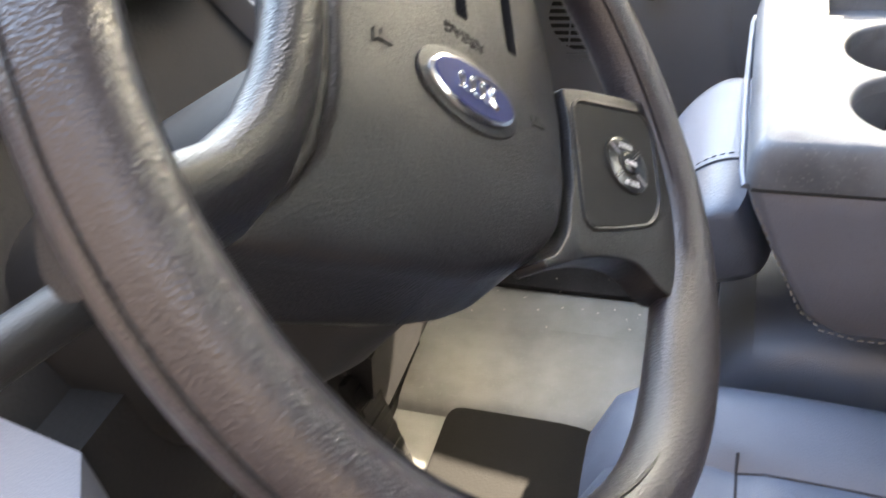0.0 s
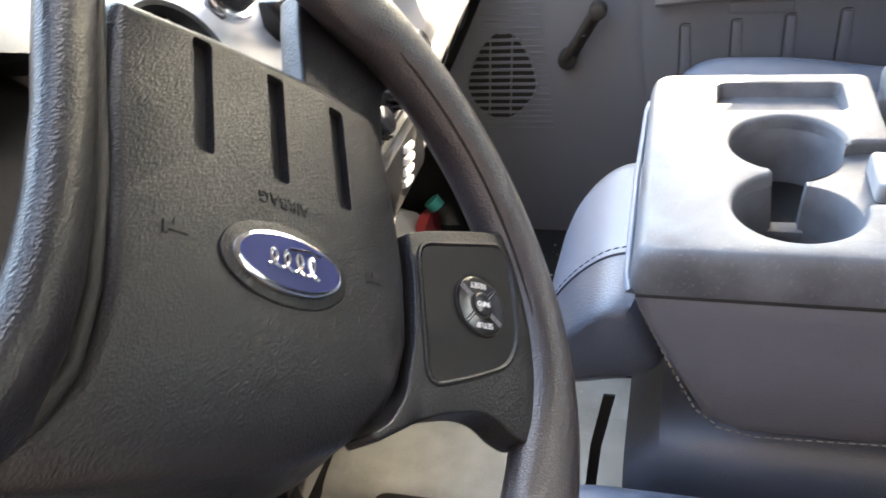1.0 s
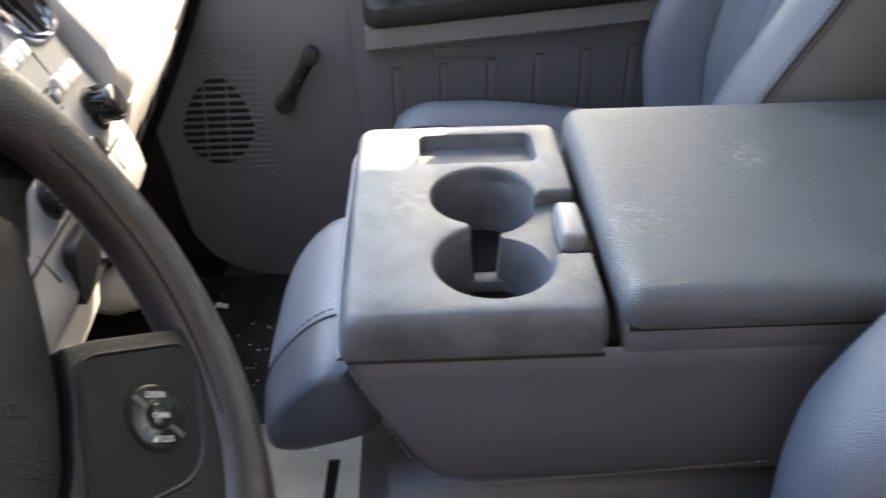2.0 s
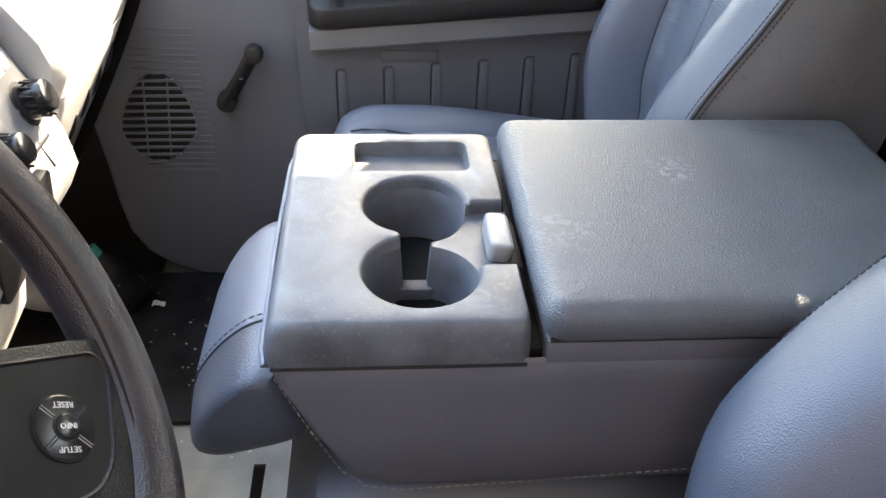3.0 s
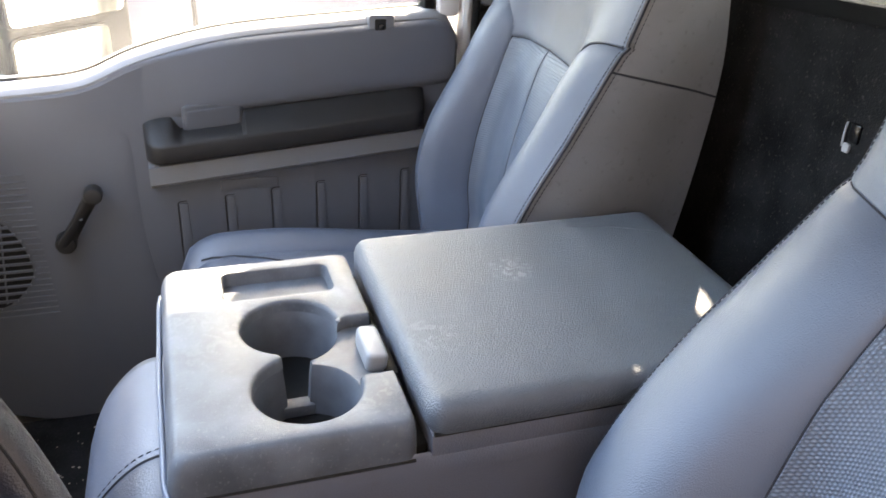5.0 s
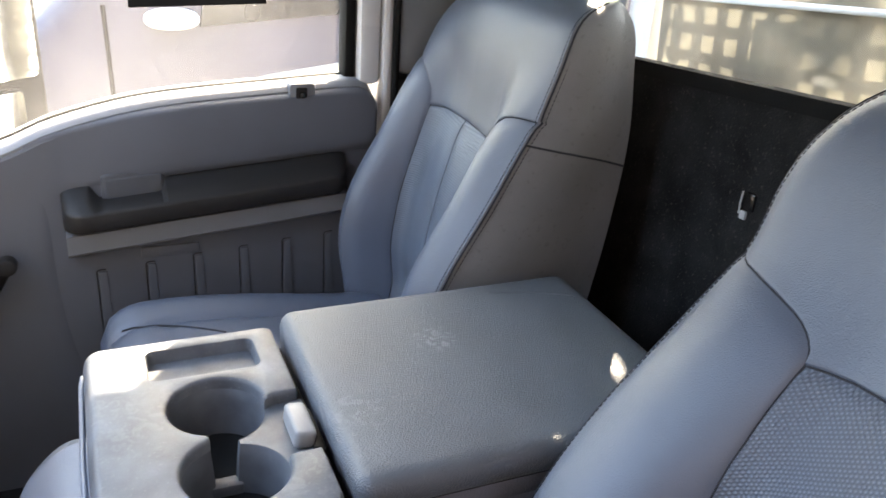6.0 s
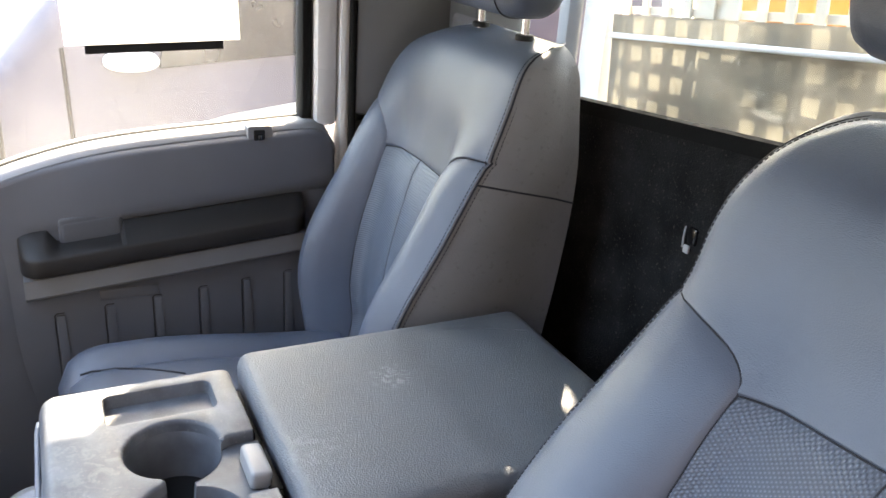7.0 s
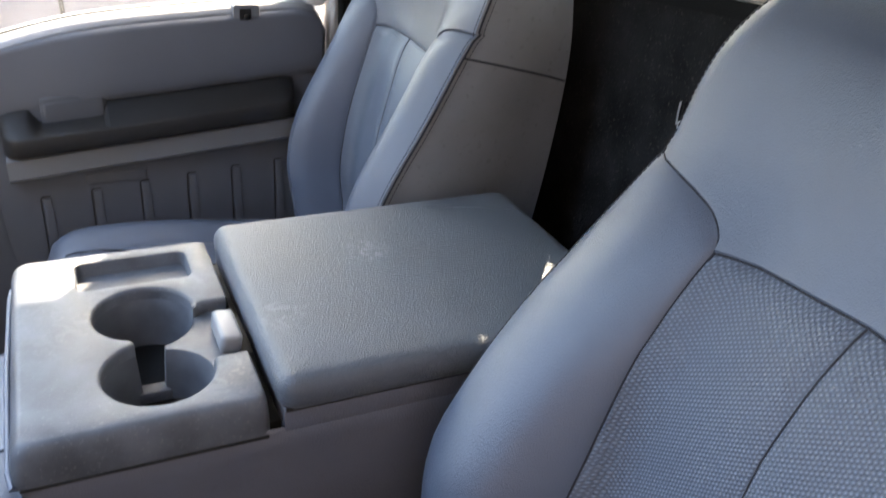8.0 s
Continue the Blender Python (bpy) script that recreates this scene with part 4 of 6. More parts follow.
def steering_wheel():
    wm = wheel_pose()
    wheel = thing("steering_wheel", wm, "worn black four-spoke steering wheel turned partly upside down", "steering wheel")

    def wpart(name, bm, material, parent, label=""):
        bm.transform(wm)
        return part(name, bm, material, parent, label)

    n, k = 144, 24
    rings = []
    for i in range(n + 1):
        a = 2 * math.pi * i / n
        ring = []
        for j in range(k):
            b = 2 * math.pi * j / k
            fat = 1.0 + 0.06 * math.exp(-((a - math.pi) / 0.30) ** 2)
            swell = 0.75 * math.exp(-((a - 2.60) / 0.34) ** 2) + 0.50 * math.exp(-((a - 4.42) / 0.17) ** 2)
            rr = WHEEL_R + 0.0176 * (fat + (swell if math.cos(b) < 0 else 0.0)) * math.cos(b)
            ring.append((rr * math.cos(a), rr * math.sin(a), 0.0190 * fat * math.sin(b)))
        rings.append(ring)
    rim_bm = loft(rings, True, False)
    bmesh.ops.remove_doubles(rim_bm, verts=rim_bm.verts, dist=1e-5)
    rim = wpart("rim", rim_bm, RIM_LEATHER, wheel, "worn black leather rim")
    for out, up in ((0.0172, 0.0046), (-0.0150, 0.0105)):
        seam = [((WHEEL_R + out) * math.cos(2 * math.pi * i / n), (WHEEL_R + out) * math.sin(2 * math.pi * i / n), up) for i in range(n + 1)]
        wpart("rim_seam", tube(seam, 0.0011, 6, False), HUB_PLASTIC, rim)
    # airbag cover with three slots; its foot runs out into a wing beside the left spoke
    face = -0.006
    edge = [(0.084, -0.116), (0.026, -0.121), (-0.034, -0.1245), (-0.078, -0.1245), (-0.0855, -0.1195), (-0.090, -0.101), (-0.0926, -0.080), (-0.0946, -0.055), (-0.0953, -0.027), (-0.0902, 0.013), (-0.0783, 0.042), (-0.064, 0.058), (-0.043, 0.0715),
            (-0.020, 0.080), (0.004, 0.0855), (0.032, 0.089), (0.070, 0.094), (0.104, 0.098), (0.120, 0.0985), (0.1125, 0.0835), (0.0995, 0.0705), (0.0885, 0.054), (0.0835, 0.0235), (0.0830, -0.024), (0.0850, -0.063)]
    outer = round_poly(list(reversed(edge)), 0.006, 3)
    flat = offset_loop(outer, -0.007)
    slots = [rounded_rect(c - 0.0053, -0.1125, c + 0.0053, -0.0505, 0.0022, 3) for c in (0.0395, -0.0040, -0.0475)]
    steps = ((-0.007, 0.0), (-0.0045, -0.0006), (-0.002, -0.0025), (-0.0004, -0.006), (0.0, -0.011), (0.0, -0.030), (-0.004, -0.052))
    top = plate_with_holes(flat, slots, 0.0)
    skirt = loft([[(x, y + (0.012 * smooth(0.03, 0.09, y) * smooth(0.008, 0.03, -z)), z) for x, y in offset_loop(outer, d)] for d, z in steps], True, False)
    walls = [loft([[(x, y, z) for x, y in s] for z in (0.0, -0.0065)], True, False) for s in slots]
    cover = weld(join(top, skirt, *walls))
    for y in (-0.10, -0.075, -0.02, 0.0, 0.02, 0.035, 0.05, 0.065, 0.08):
        bmesh.ops.bisect_plane(cover, geom=cover.verts[:] + cover.edges[:] + cover.faces[:], dist=1e-6, plane_co=(0, y, 0), plane_no=(0, 1, 0))

    def dome(x, y):
        """The face falls away towards its foot and a little to both sides."""
        return face - 2.4 * max(0.0, y - 0.012) ** 2 - 0.35 * x * x

    for v in cover.verts:
        v.co.z += dome(v.co.x, v.co.y)
    hub = wpart("airbag_cover", cover, HUB_PLASTIC, wheel, "grained black airbag cover")
    for s in slots:
        wpart("slot", prism([(x, y) for x, y in s], "z", face - 0.0085, face - 0.0062), BLACK_PLASTIC, hub)
    wpart("lettering", text_bm("AIRBAG", 0.0090, Matrix.Translation((-0.005, -0.039, face + 0.0001))), BLACK_PLASTIC, hub, "dark pressed lettering")
    for cx, cy in ((0.054, -0.008), (-0.064, -0.014)):
        z = dome(cx, cy) - 0.0002
        wpart("tick", join(rbox((cx - 0.0055, cy - 0.0012, z), (cx + 0.0055, cy + 0.0012, z + 0.0009), 0), rbox((cx - 0.0012, cy - 0.0045, z), (cx + 0.0012, cy + 0.001, z + 0.0009), 0), rbox((cx + 0.004, cy - 0.003, z), (cx + 0.006, cy + 0.003, z + 0.0009), 0)), BLACK_PLASTIC, hub)

    def oval(rx, ry, z0, z1, r=0.0):
        return prism([(-0.004 + rx * math.cos(2 * math.pi * i / 56), -0.006 + ry * math.sin(2 * math.pi * i / 56)) for i in range(56)], "z", face + z0, face + z1, r)

    # badge: a blue oval in a chrome ring, with plain loops for its script
    wpart("badge_well", oval(0.0375, 0.0205, -0.001, 0.0010, 0.0009), HUB_PLASTIC, hub)
    badge = wpart("badge", oval(0.0318, 0.0150, 0.0, 0.0034, 0.0012), CHROME, hub, "oval chrome and blue badge")
    wpart("badge_field", oval(0.0292, 0.0126, 0.003, 0.0042), BLUE_ENAMEL, badge)
    stroke = []
    for i in range(61):
        q = i / 60
        stroke.append((-0.004 - 0.015 + 0.030 * q + 0.0032 * math.sin(q * 8 * math.pi), -0.006 + 0.0052 * math.cos(q * 8 * math.pi) * (1 - 0.25 * q), face + 0.0044))
    wpart("badge_stroke", tube(stroke, 0.0010, 6), CHROME, badge)
    wpart("badge_bar", tube([(-0.004 - 0.017, -0.0130, face + 0.0044), (-0.004 - 0.010, -0.0142, face + 0.0044), (-0.004 + 0.002, -0.0122, face + 0.0044)], 0.0009, 6), CHROME, badge)

    # switch spoke: it climbs from the hub to the rim
    def climb(bm):
        for v in bm.verts:
            v.co.z += 0.014 * min(max((-v.co.x - 0.09) / 0.08, 0.0), 1.1)
        return bm

    def mirrored(loop):
        return [(-x, y) for x, y in loop]

    base = -0.008
    spoke_loop = [(0.0965, -0.0515), (0.100, -0.0525), (0.114, -0.0570), (0.156, -0.0655), (0.180, -0.0690), (0.197, -0.082), (0.206, -0.03), (0.206, 0.03), (0.196, 0.058), (0.166, 0.067), (0.1525, 0.0605), (0.145, 0.0535), (0.134, 0.0498), (0.124, 0.0496), (0.105, 0.0520), (0.0875, 0.0570), (0.055, 0.070), (0.052, 0.066), (0.0665, 0.0595), (0.0810, 0.044), (0.0930, 0.0135), (0.0985, -0.027)]
    body = prism(mirrored(round_poly(spoke_loop, 0.006, 3)), "z", base - 0.020, base, 0.0045, 3)
    for x in (-0.09, -0.11, -0.13, -0.15, -0.17):
        bmesh.ops.bisect_plane(body, geom=body.verts[:] + body.edges[:] + body.faces[:], dist=1e-6, plane_co=(x, 0, 0), plane_no=(1, 0, 0))
    spoke = wpart("spoke", climb(body), HUB_PLASTIC, wheel)
    pad_loop = round_poly([(0.1045, -0.0446), (0.1688, -0.0566), (0.1748, -0.0465), (0.1692, 0.0028), (0.1582, 0.0197), (0.1278, 0.0292), (0.0985, 0.0360)], 0.009, 4)
    frame_bm = loft([[(-x, y, base + z) for x, y in offset_loop(pad_loop, d)] for d, z in ((0.0034, -0.002), (0.0030, 0.0012), (0.0016, 0.0016), (0.0004, 0.0004), (0.0002, -0.003))], True, False)
    wpart("switch_bezel", climb(frame_bm), HUB_PLASTIC, spoke)
    panel_bm = prism(mirrored(pad_loop), "z", base - 0.004, base + 0.0006)
    wpart("switch_panel", climb(panel_bm), SWITCH_PLASTIC, spoke, "smooth dark switch panel")
    bx, by = -0.143, -0.0135
    lift = base + 0.014 * 0.053 / 0.08
    m_up = Matrix.Translation((bx, by, lift)) @ Matrix.Rotation(math.atan(0.175), 4, "Y")

    def button(name, bm, material, parent, label=""):
        bm.transform(m_up)
        return wpart(name, bm, material, parent, label)

    ring = button("button_ring", disc((0, 0, -0.002), (0, 0, 1), 0.0182, 0.0046, 48, 0.0012), BLACK_GLOSS, spoke, "round glossy four-way button")
    button("ring_edge", loft([[(r * math.cos(2 * math.pi * i / 48), r * math.sin(2 * math.pi * i / 48), z) for i in range(48)] for r, z in ((0.0192, 0.0004), (0.0189, 0.0022), (0.0183, 0.0022), (0.0181, 0.0004))], True, False), BLACK_PLASTIC, ring)
    for q in (40, 140, 220, 320):
        c, s = math.cos(radians(q)), math.sin(radians(q))
        button("split", join(*[tube([(0.0085 * c - e * s, 0.0085 * s + e * c, 0.0026), (0.0175 * c - e * s, 0.0175 * s + e * c, 0.0026)], 0.0004, 6) for e in (-0.0009, 0.0009)]), LATCH_PLASTIC if q in (140, 320) else HUB_PLASTIC, ring)
    button("centre_button", disc((0, 0, 0.0), (0, 0, 1), 0.0070, 0.0044, 32, 0.0012), BLACK_GLOSS, ring)
    button("centre_rim", loft([[(r * math.cos(2 * math.pi * i / 36), r * math.sin(2 * math.pi * i / 36), z) for i in range(36)] for r, z in ((0.0082, 0.0020), (0.0080, 0.0034), (0.0073, 0.0034), (0.0071, 0.0020))], True, False), BLACK_PLASTIC, ring)
    for words, off in (("RESET", -0.0124), ("INFO", 0.0), ("SETUP", 0.0124)):
        m = Matrix.Translation((0, off, 0.0046 if words == "INFO" else 0.0027))
        button("lettering", text_bm(words, 0.0048 if words != "INFO" else 0.0044, m, 0.0002), WHITE_PRINT, ring, "white lettering " + words)
    # the short spoke at the foot of the wheel
    low = [(-0.0335, -0.105), (-0.0335, -0.172), (-0.036, -0.200), (-0.118, -0.176), (-0.100, -0.150), (-0.095, -0.105)]
    wpart("lower_spoke", prism(round_poly(low, 0.006), "z", -0.033, -0.015, 0.004, 3), HUB_PLASTIC, wheel)
    strut = [(0.1065, -0.150, -0.012), (0.1050, -0.09, -0.008), (0.1030, -0.04, -0.006), (0.1035, 0.0, -0.006), (0.1060, 0.025, -0.006), (0.1100, 0.047, -0.007), (0.1190, 0.071, -0.008), (0.1340, 0.091, -0.008), (0.1530, 0.106, -0.006), (0.180, 0.119, -0.004)]
    wpart("strut", tube(strut, [0.0175, 0.0165, 0.0160, 0.0165, 0.0170, 0.0175, 0.0180, 0.0185, 0.0190, 0.0190], 20, True, 0.72), HUB_PLASTIC, wheel, "grained black spoke")
    wpart("groove", tube([(0.0890, -0.115, -0.014), (0.0870, -0.063, -0.013), (0.0850, -0.024, -0.012), (0.0858, 0.0235, -0.013), (0.0910, 0.054, -0.015), (0.1020, 0.073, -0.018), (0.1160, 0.0865, -0.020), (0.1320, 0.100, -0.020)], 0.0040, 10), BLACK_PLASTIC, hub)
    return wheel


steering_wheel()


def steering_column():
    wm = wheel_pose()
    col = thing("steering_column", wm @ Matrix.Translation((0, 0, -0.1)), "black plastic steering column shroud with a stalk", "steering column")
    a = radians(WHEEL_TILT)
    n = Vector((math.cos(a), 0, math.sin(a)))
    up = Vector((-math.sin(a), 0, math.cos(a)))
    c = WHEEL_MID
    rings = []
    for d, hy, hz, drop in ((0.050, 0.060, 0.052, 0.0), (0.058, 0.078, 0.066, -0.004), (0.12, 0.086, 0.078, -0.012), (0.22, 0.092, 0.086, -0.016), (0.34, 0.10, 0.095, -0.016)):
        mid = c - n * d + up * drop
        rings.append([mid + Vector((0, 1, 0)) * y + up * z for y, z in superloop(0, 0, hy, hz, 3.2, 40)])
    part("shroud", loft(rings), BLACK_PLASTIC, col, "black two-piece column shroud")
    part("wheel_boss", disc(c - n * 0.09, n, 0.055, 0.05, 32, 0.006), BLACK_PLASTIC, col)
    part("key_collar", disc((-0.26, -0.17, 0.68), (0.5, 0.8, -0.1), 0.019, 0.03, 24, 0.004), DARK_PLASTIC, col)
    s0 = c - n * 0.12 + Vector((0, -0.07, 0.0))
    stalk = part("stalk", tube([s0, s0 + Vector((0.0, -0.05, 0.012)), Vector((-0.224, -0.42, 0.785)), Vector((-0.230, -0.48, 0.795))], [0.008, 0.009, 0.011, 0.010], 14), BLACK_PLASTIC, col, "black turn signal stalk")


steering_column()


def pedals():
    """Brake and accelerator under the column."""
    brake = thing("brake_pedal", (-0.36, -0.12, 0.0), "black rubber brake pedal in the dark footwell", "pedal")
    m = Matrix.Translation((-0.295, -0.125, 0.165)) @ Matrix.Rotation(radians(38), 4, "Y")
    part("pad", rbox((-0.045, -0.060, -0.008), (0.045, 0.060, 0.006), 0.006, 2, m), RUBBER, brake)
    for k in range(5):
        part("rib", rbox((-0.036 + 0.016 * k, -0.052, 0.005), (-0.030 + 0.016 * k, 0.052, 0.009), 0.001, 1, m), RUBBER, brake)
    part("arm", tube([(-0.30, -0.125, 0.165), (-0.40, -0.12, 0.20), (-0.50, -0.11, 0.34), (-0.52, -0.10, 0.46)], 0.009, 10), BLACK_PLASTIC, brake)
    gas = thing("accelerator_pedal", (-0.405, 0.018, 0.0), "black rubber accelerator pedal in the dark footwell", "pedal")
    m = Matrix.Translation((-0.405, 0.016, 0.120)) @ Matrix.Rotation(radians(-14), 4, "X") @ Matrix.Rotation(radians(-20), 4, "Y")
    part("pad", rbox((-0.010, -0.034, -0.100), (0.006, 0.034, 0.100), 0.006, 2, m), RUBBER, gas)
    for k in range(7):
        part("rib", rbox((0.004, -0.028, -0.085 + 0.026 * k), (0.009, 0.028, -0.073 + 0.026 * k), 0.001, 1, m), RUBBER, gas)
    part("arm", tube([(-0.43, 0.035, 0.19), (-0.50, 0.035, 0.28), (-0.54, 0.035, 0.42), (-0.55, 0.035, 0.50)], 0.008, 10), BLACK_PLASTIC, gas)
    solid("kick_panel", loft([[(x, y, z) for x, y in ((-0.42, -0.40), (-0.30, -0.42), (-0.24, -0.50), (-0.24, -0.60), (-0.42, -0.60))] for z in (0.0, 0.3, 0.66)]), DOOR_PLASTIC, "grey plastic kick panel beside the driver doorway", "trim", "structure")


pedals()
# ---- centre console: the folded middle seat back ----


CUP_FAR, CUP_NEAR = (0.131, 0.185, 0.0495), (0.133, 0.079, 0.0515)
NECK = (0.1155, 0.1450)


def arc(cup, a0, a1, n=32):
    x, y, r = cup
    return [(x + r * math.cos(a0 + (a1 - a0) * k / n), y + r * math.sin(a0 + (a1 - a0) * k / n)) for k in range(n + 1)]


def cup_loop():
    """Outline of two round cup wells joined by a channel, anticlockwise."""
    far, near = [[math.asin((x - c[0]) / c[2]) for x in NECK] for c in (CUP_FAR, CUP_NEAR)]
    return arc(CUP_FAR, -math.pi / 2 + far[1], 3 * math.pi / 2 + far[0]) + arc(CUP_NEAR, math.pi / 2 - near[0], 5 * math.pi / 2 - near[1])


def bay_line():
    """Edge of the bay in the top: latch notch, far cup, neck, near cup, back to the notch."""
    far, near = [math.asin((NECK[0] - c[0]) / c[2]) for c in (CUP_FAR, CUP_NEAR)]
    tip = [(NECK[0] + 0.0006, CUP_FAR[1] - 0.0500), (NECK[0] + 0.0006, CUP_NEAR[1] + 0.0510)]
    return [(0.2165, 0.187), (0.192, 0.187), (0.186, 0.185), (0.1815, 0.181)] + arc(CUP_FAR, -0.10, 3 * math.pi / 2 + far - 0.06) + tip + arc(CUP_NEAR, math.pi / 2 - near + 0.06, 2 * math.pi + 0.08) + [(0.1865, 0.0850), (0.192, 0.0865), (0.2165, 0.0865)]


def shifted(line, d):
    """An open line moved to its right by d."""
    out = []
    for i, p in enumerate(line):
        a, b = line[max(i - 1, 0)], line[min(i + 1, len(line) - 1)]
        t = Vector((b[0] - a[0], b[1] - a[1])).normalized()
        out.append((p[0] + t.y * d if 0 < i < len(line) - 1 else p[0], p[1] - t.x * d))
    return out


def centre_console():
    con = thing("centre_console", (0.3, 0.168, 0.40), "grey leather console from the folded middle seat with twin cup holders", "console")
    levels = [(0.60, 0.113, 0.56, 0.020, 0.395), (0.0, 0.088, 0.60, 0.008, 0.402), (0.0, 0.066, 0.63, 0.002, 0.420), (0.0, 0.036, 0.648, 0.0, 0.478), (0.0, 0.010, 0.648, 0.0, 0.536), (0.0, 0.003, 0.648, 0.0, 0.558), (0.0, 0.006, 0.646, 0.003, 0.562)]
    shell = loft([[(x, y, zz) for x, y in rounded_rect(x0, inset, x1, 0.336 - inset, 0.014, 5)] for _, x0, x1, inset, zz in levels], True, False)
    foot = prism(rounded_rect(0.113, 0.020, 0.56, 0.316, 0.014, 5), "z", 0.3945, 0.3955)
    body = part("body", join(shell, foot), LEATHER_SIDE, con, "warm grey vinyl body")
    part("front_piping", tube([(0.010, 0.010, 0.554), (0.002, 0.004, 0.559), (0.0, 0.02, 0.5615), (-0.002, 0.168, 0.563), (0.0, 0.315, 0.5625), (0.002, 0.334, 0.562)], 0.0030, 10), LEATHER, con)
    part("stitching", stitches([(0.0105, -0.0006, 0.548), (0.036, -0.0006, 0.486), (0.061, -0.0006, 0.432), (0.084, -0.0006, 0.411), (0.113, -0.0006, 0.404), (0.25, -0.0006, 0.411), (0.40, -0.0006, 0.421)]), STITCH_PALE, con, "pale stitching")
    # moulded top with a bay for both cups and the latch, and a tray
    z = 0.5985
    outer = rounded_rect(0.016, 0.011, 0.2165, 0.326, 0.012, 5)
    cups, bay = cup_loop(), bay_line()
    tray = rounded_rect(0.070, 0.248, 0.191, 0.309, 0.010, 4)
    start = outer.index(max((p for p in outer if p[0] > 0.2 and p[1] > 0.2), key=lambda p: (p[0], -p[1])))
    rim_line = [bay[0]] + outer[start:] + outer[:start] + [bay[-1]]
    lip_line = shifted(bay, 0.0042)
    rim_line[0], rim_line[-1] = lip_line[0], lip_line[-1]
    top = plate_with_holes(rim_line + list(reversed(lip_line))[1:-1], [offset_loop(tray, 0.003)], z)
    pieces = [top]
    near = 0.011

    def grow(p, t):
        """Rounds the rim down: wide on the near side and front, tight elsewhere."""
        x, y = p
        dy = -near * t if y < 0.05 else (0.009 * t if y > 0.30 else 0)
        dx = -0.013 * t if x < 0.05 else (0.004 * t if x > 0.20 else 0)
        return x + dx, y + dy

    skirt = []
    for k in range(7):
        a = math.pi / 2 * k / 6
        t, drop = math.sin(a), 0.030 * (1 - math.cos(a))
        skirt.append([(*grow(p, t), z - drop) for p in rim_line])
    skirt.append([(*grow(p, 1.0), 0.558) for p in rim_line])
    pieces.append(loft(skirt, False, False))
    pieces.append(loft([[(x, y, z - dz) for x, y in shifted(bay, d)] for d, dz in ((0.0042, 0), (0.0022, 0.0007), (0.0007, 0.0024), (0.0, 0.005), (-0.0003, 0.0138))], False, False))
    far_edge, near_edge = arc(CUP_FAR, -0.10, -math.pi / 2 + math.asin((NECK[1] - CUP_FAR[0]) / CUP_FAR[2]), 16), arc(CUP_NEAR, math.pi / 2 - math.asin((NECK[1] - CUP_NEAR[0]) / CUP_NEAR[2]), 0.08, 16)
    deck = [(0.2215, 0.0865), (0.2215, 0.187), (0.186, 0.187), (0.1815, 0.181)] + far_edge + near_edge + [(0.1865, 0.0850)]
    pieces.append(plate_with_holes(deck, [], z - 0.0135))
    wells = loft([[(x, y, z - dz) for x, y in offset_loop(cups, d)] for d, dz in ((0.0006, 0.0130), (-0.0004, 0.0150), (-0.002, 0.03), (-0.005, 0.072))], True, False)
    part("cup_walls", wells, CUP_WALL_SHADE, con, "twin cup walls, well shade put into the colour")
    pieces.append(loft([[(x, y, z - dz) for x, y in offset_loop(tray, d)] for d, dz in ((0.003, 0), (0.001, 0.0008), (0.0, 0.003), (-0.002, 0.017))], True, False))
    pieces.append(prism(offset_loop(tray, -0.001), "z", z - 0.020, z - 0.0165))
    part("top_tray", weld(join(*pieces)), CONSOLE_PLASTIC, con, "scuffed grey plastic cup holder top")
    part("cup_floor", rbox((0.030, 0.010, 0.515), (0.2205, 0.326, 0.5275), 0.0), BLACK_PLASTIC, con, "dark cup well floor")
    part("cup_ledge", rbox((0.113, 0.122, 0.527), (0.147, 0.139, 0.541), 0.003), CONSOLE_PLASTIC, con)
    # lid on the padded shoulder of the body
    part("shoulder", rbox((0.2320, 0.0002, 0.555), (0.646, 0.3355, 0.5815), 0.0025, 2), LEATHER_SIDE, con)
    outline = rounded_rect(0.2275, -0.006, 0.632, 0.334, 0.020, 6)
    steps = [(-0.018, 0.6185), (-0.010, 0.6172), (-0.005, 0.6140), (-0.0015, 0.6085), (0.0, 0.602), (-0.0005, 0.590), (-0.004, 0.5835)]
    rings = [[(x, y, zz) for x, y in offset_loop(outline, d)] for d, zz in steps]
    # the top is gently crowned
    inner = []
    for f_ in (0.85, 0.6, 0.3):
        inner.append([(0.430 + (x - 0.430) * f_, 0.164 + (y - 0.164) * f_, 0.6185 + 0.0025 * (1 - f_)) for x, y in offset_loop(outline, -0.018)])
    lid = part("lid", loft(list(reversed(inner)) + rings), LEATHER_LID, con, "worn grained leather lid")
    part("crease", tube([(0.50, 0.30, 0.6197), (0.56, 0.285, 0.6195), (0.612, 0.262, 0.6188)], 0.0006, 5), LEATHER_SIDE, lid)
    part("lid_gap", rbox((0.2195, 0.012, 0.545), (0.2315, 0.326, 0.5640), 0.0), BLACK_PLASTIC, con, "dark gap before the lid")
    part("latch_slot", rbox((0.212, 0.094, 0.5852), (0.2255, 0.164, 0.5872), 0.0005), BLACK_PLASTIC, con)
    part("top_groove", tube([(0.008, 0.0002, 0.5575), (0.12, -0.0004, 0.5575), (0.2170, -0.0004, 0.5576)], 0.0016, 6), BLACK_PLASTIC, con, "dark joint under the moulded top")
    part("lid_groove", tube([(0.234, 0.0006, 0.5826), (0.45, 0.0006, 0.5826), (0.640, 0.0006, 0.5826)], 0.0021, 6), BLACK_PLASTIC, con, "dark joint under the lid")
    m = Matrix.Translation((0.2060, 0.130, 0.5965)) @ Matrix.Rotation(radians(8), 4, "Y")
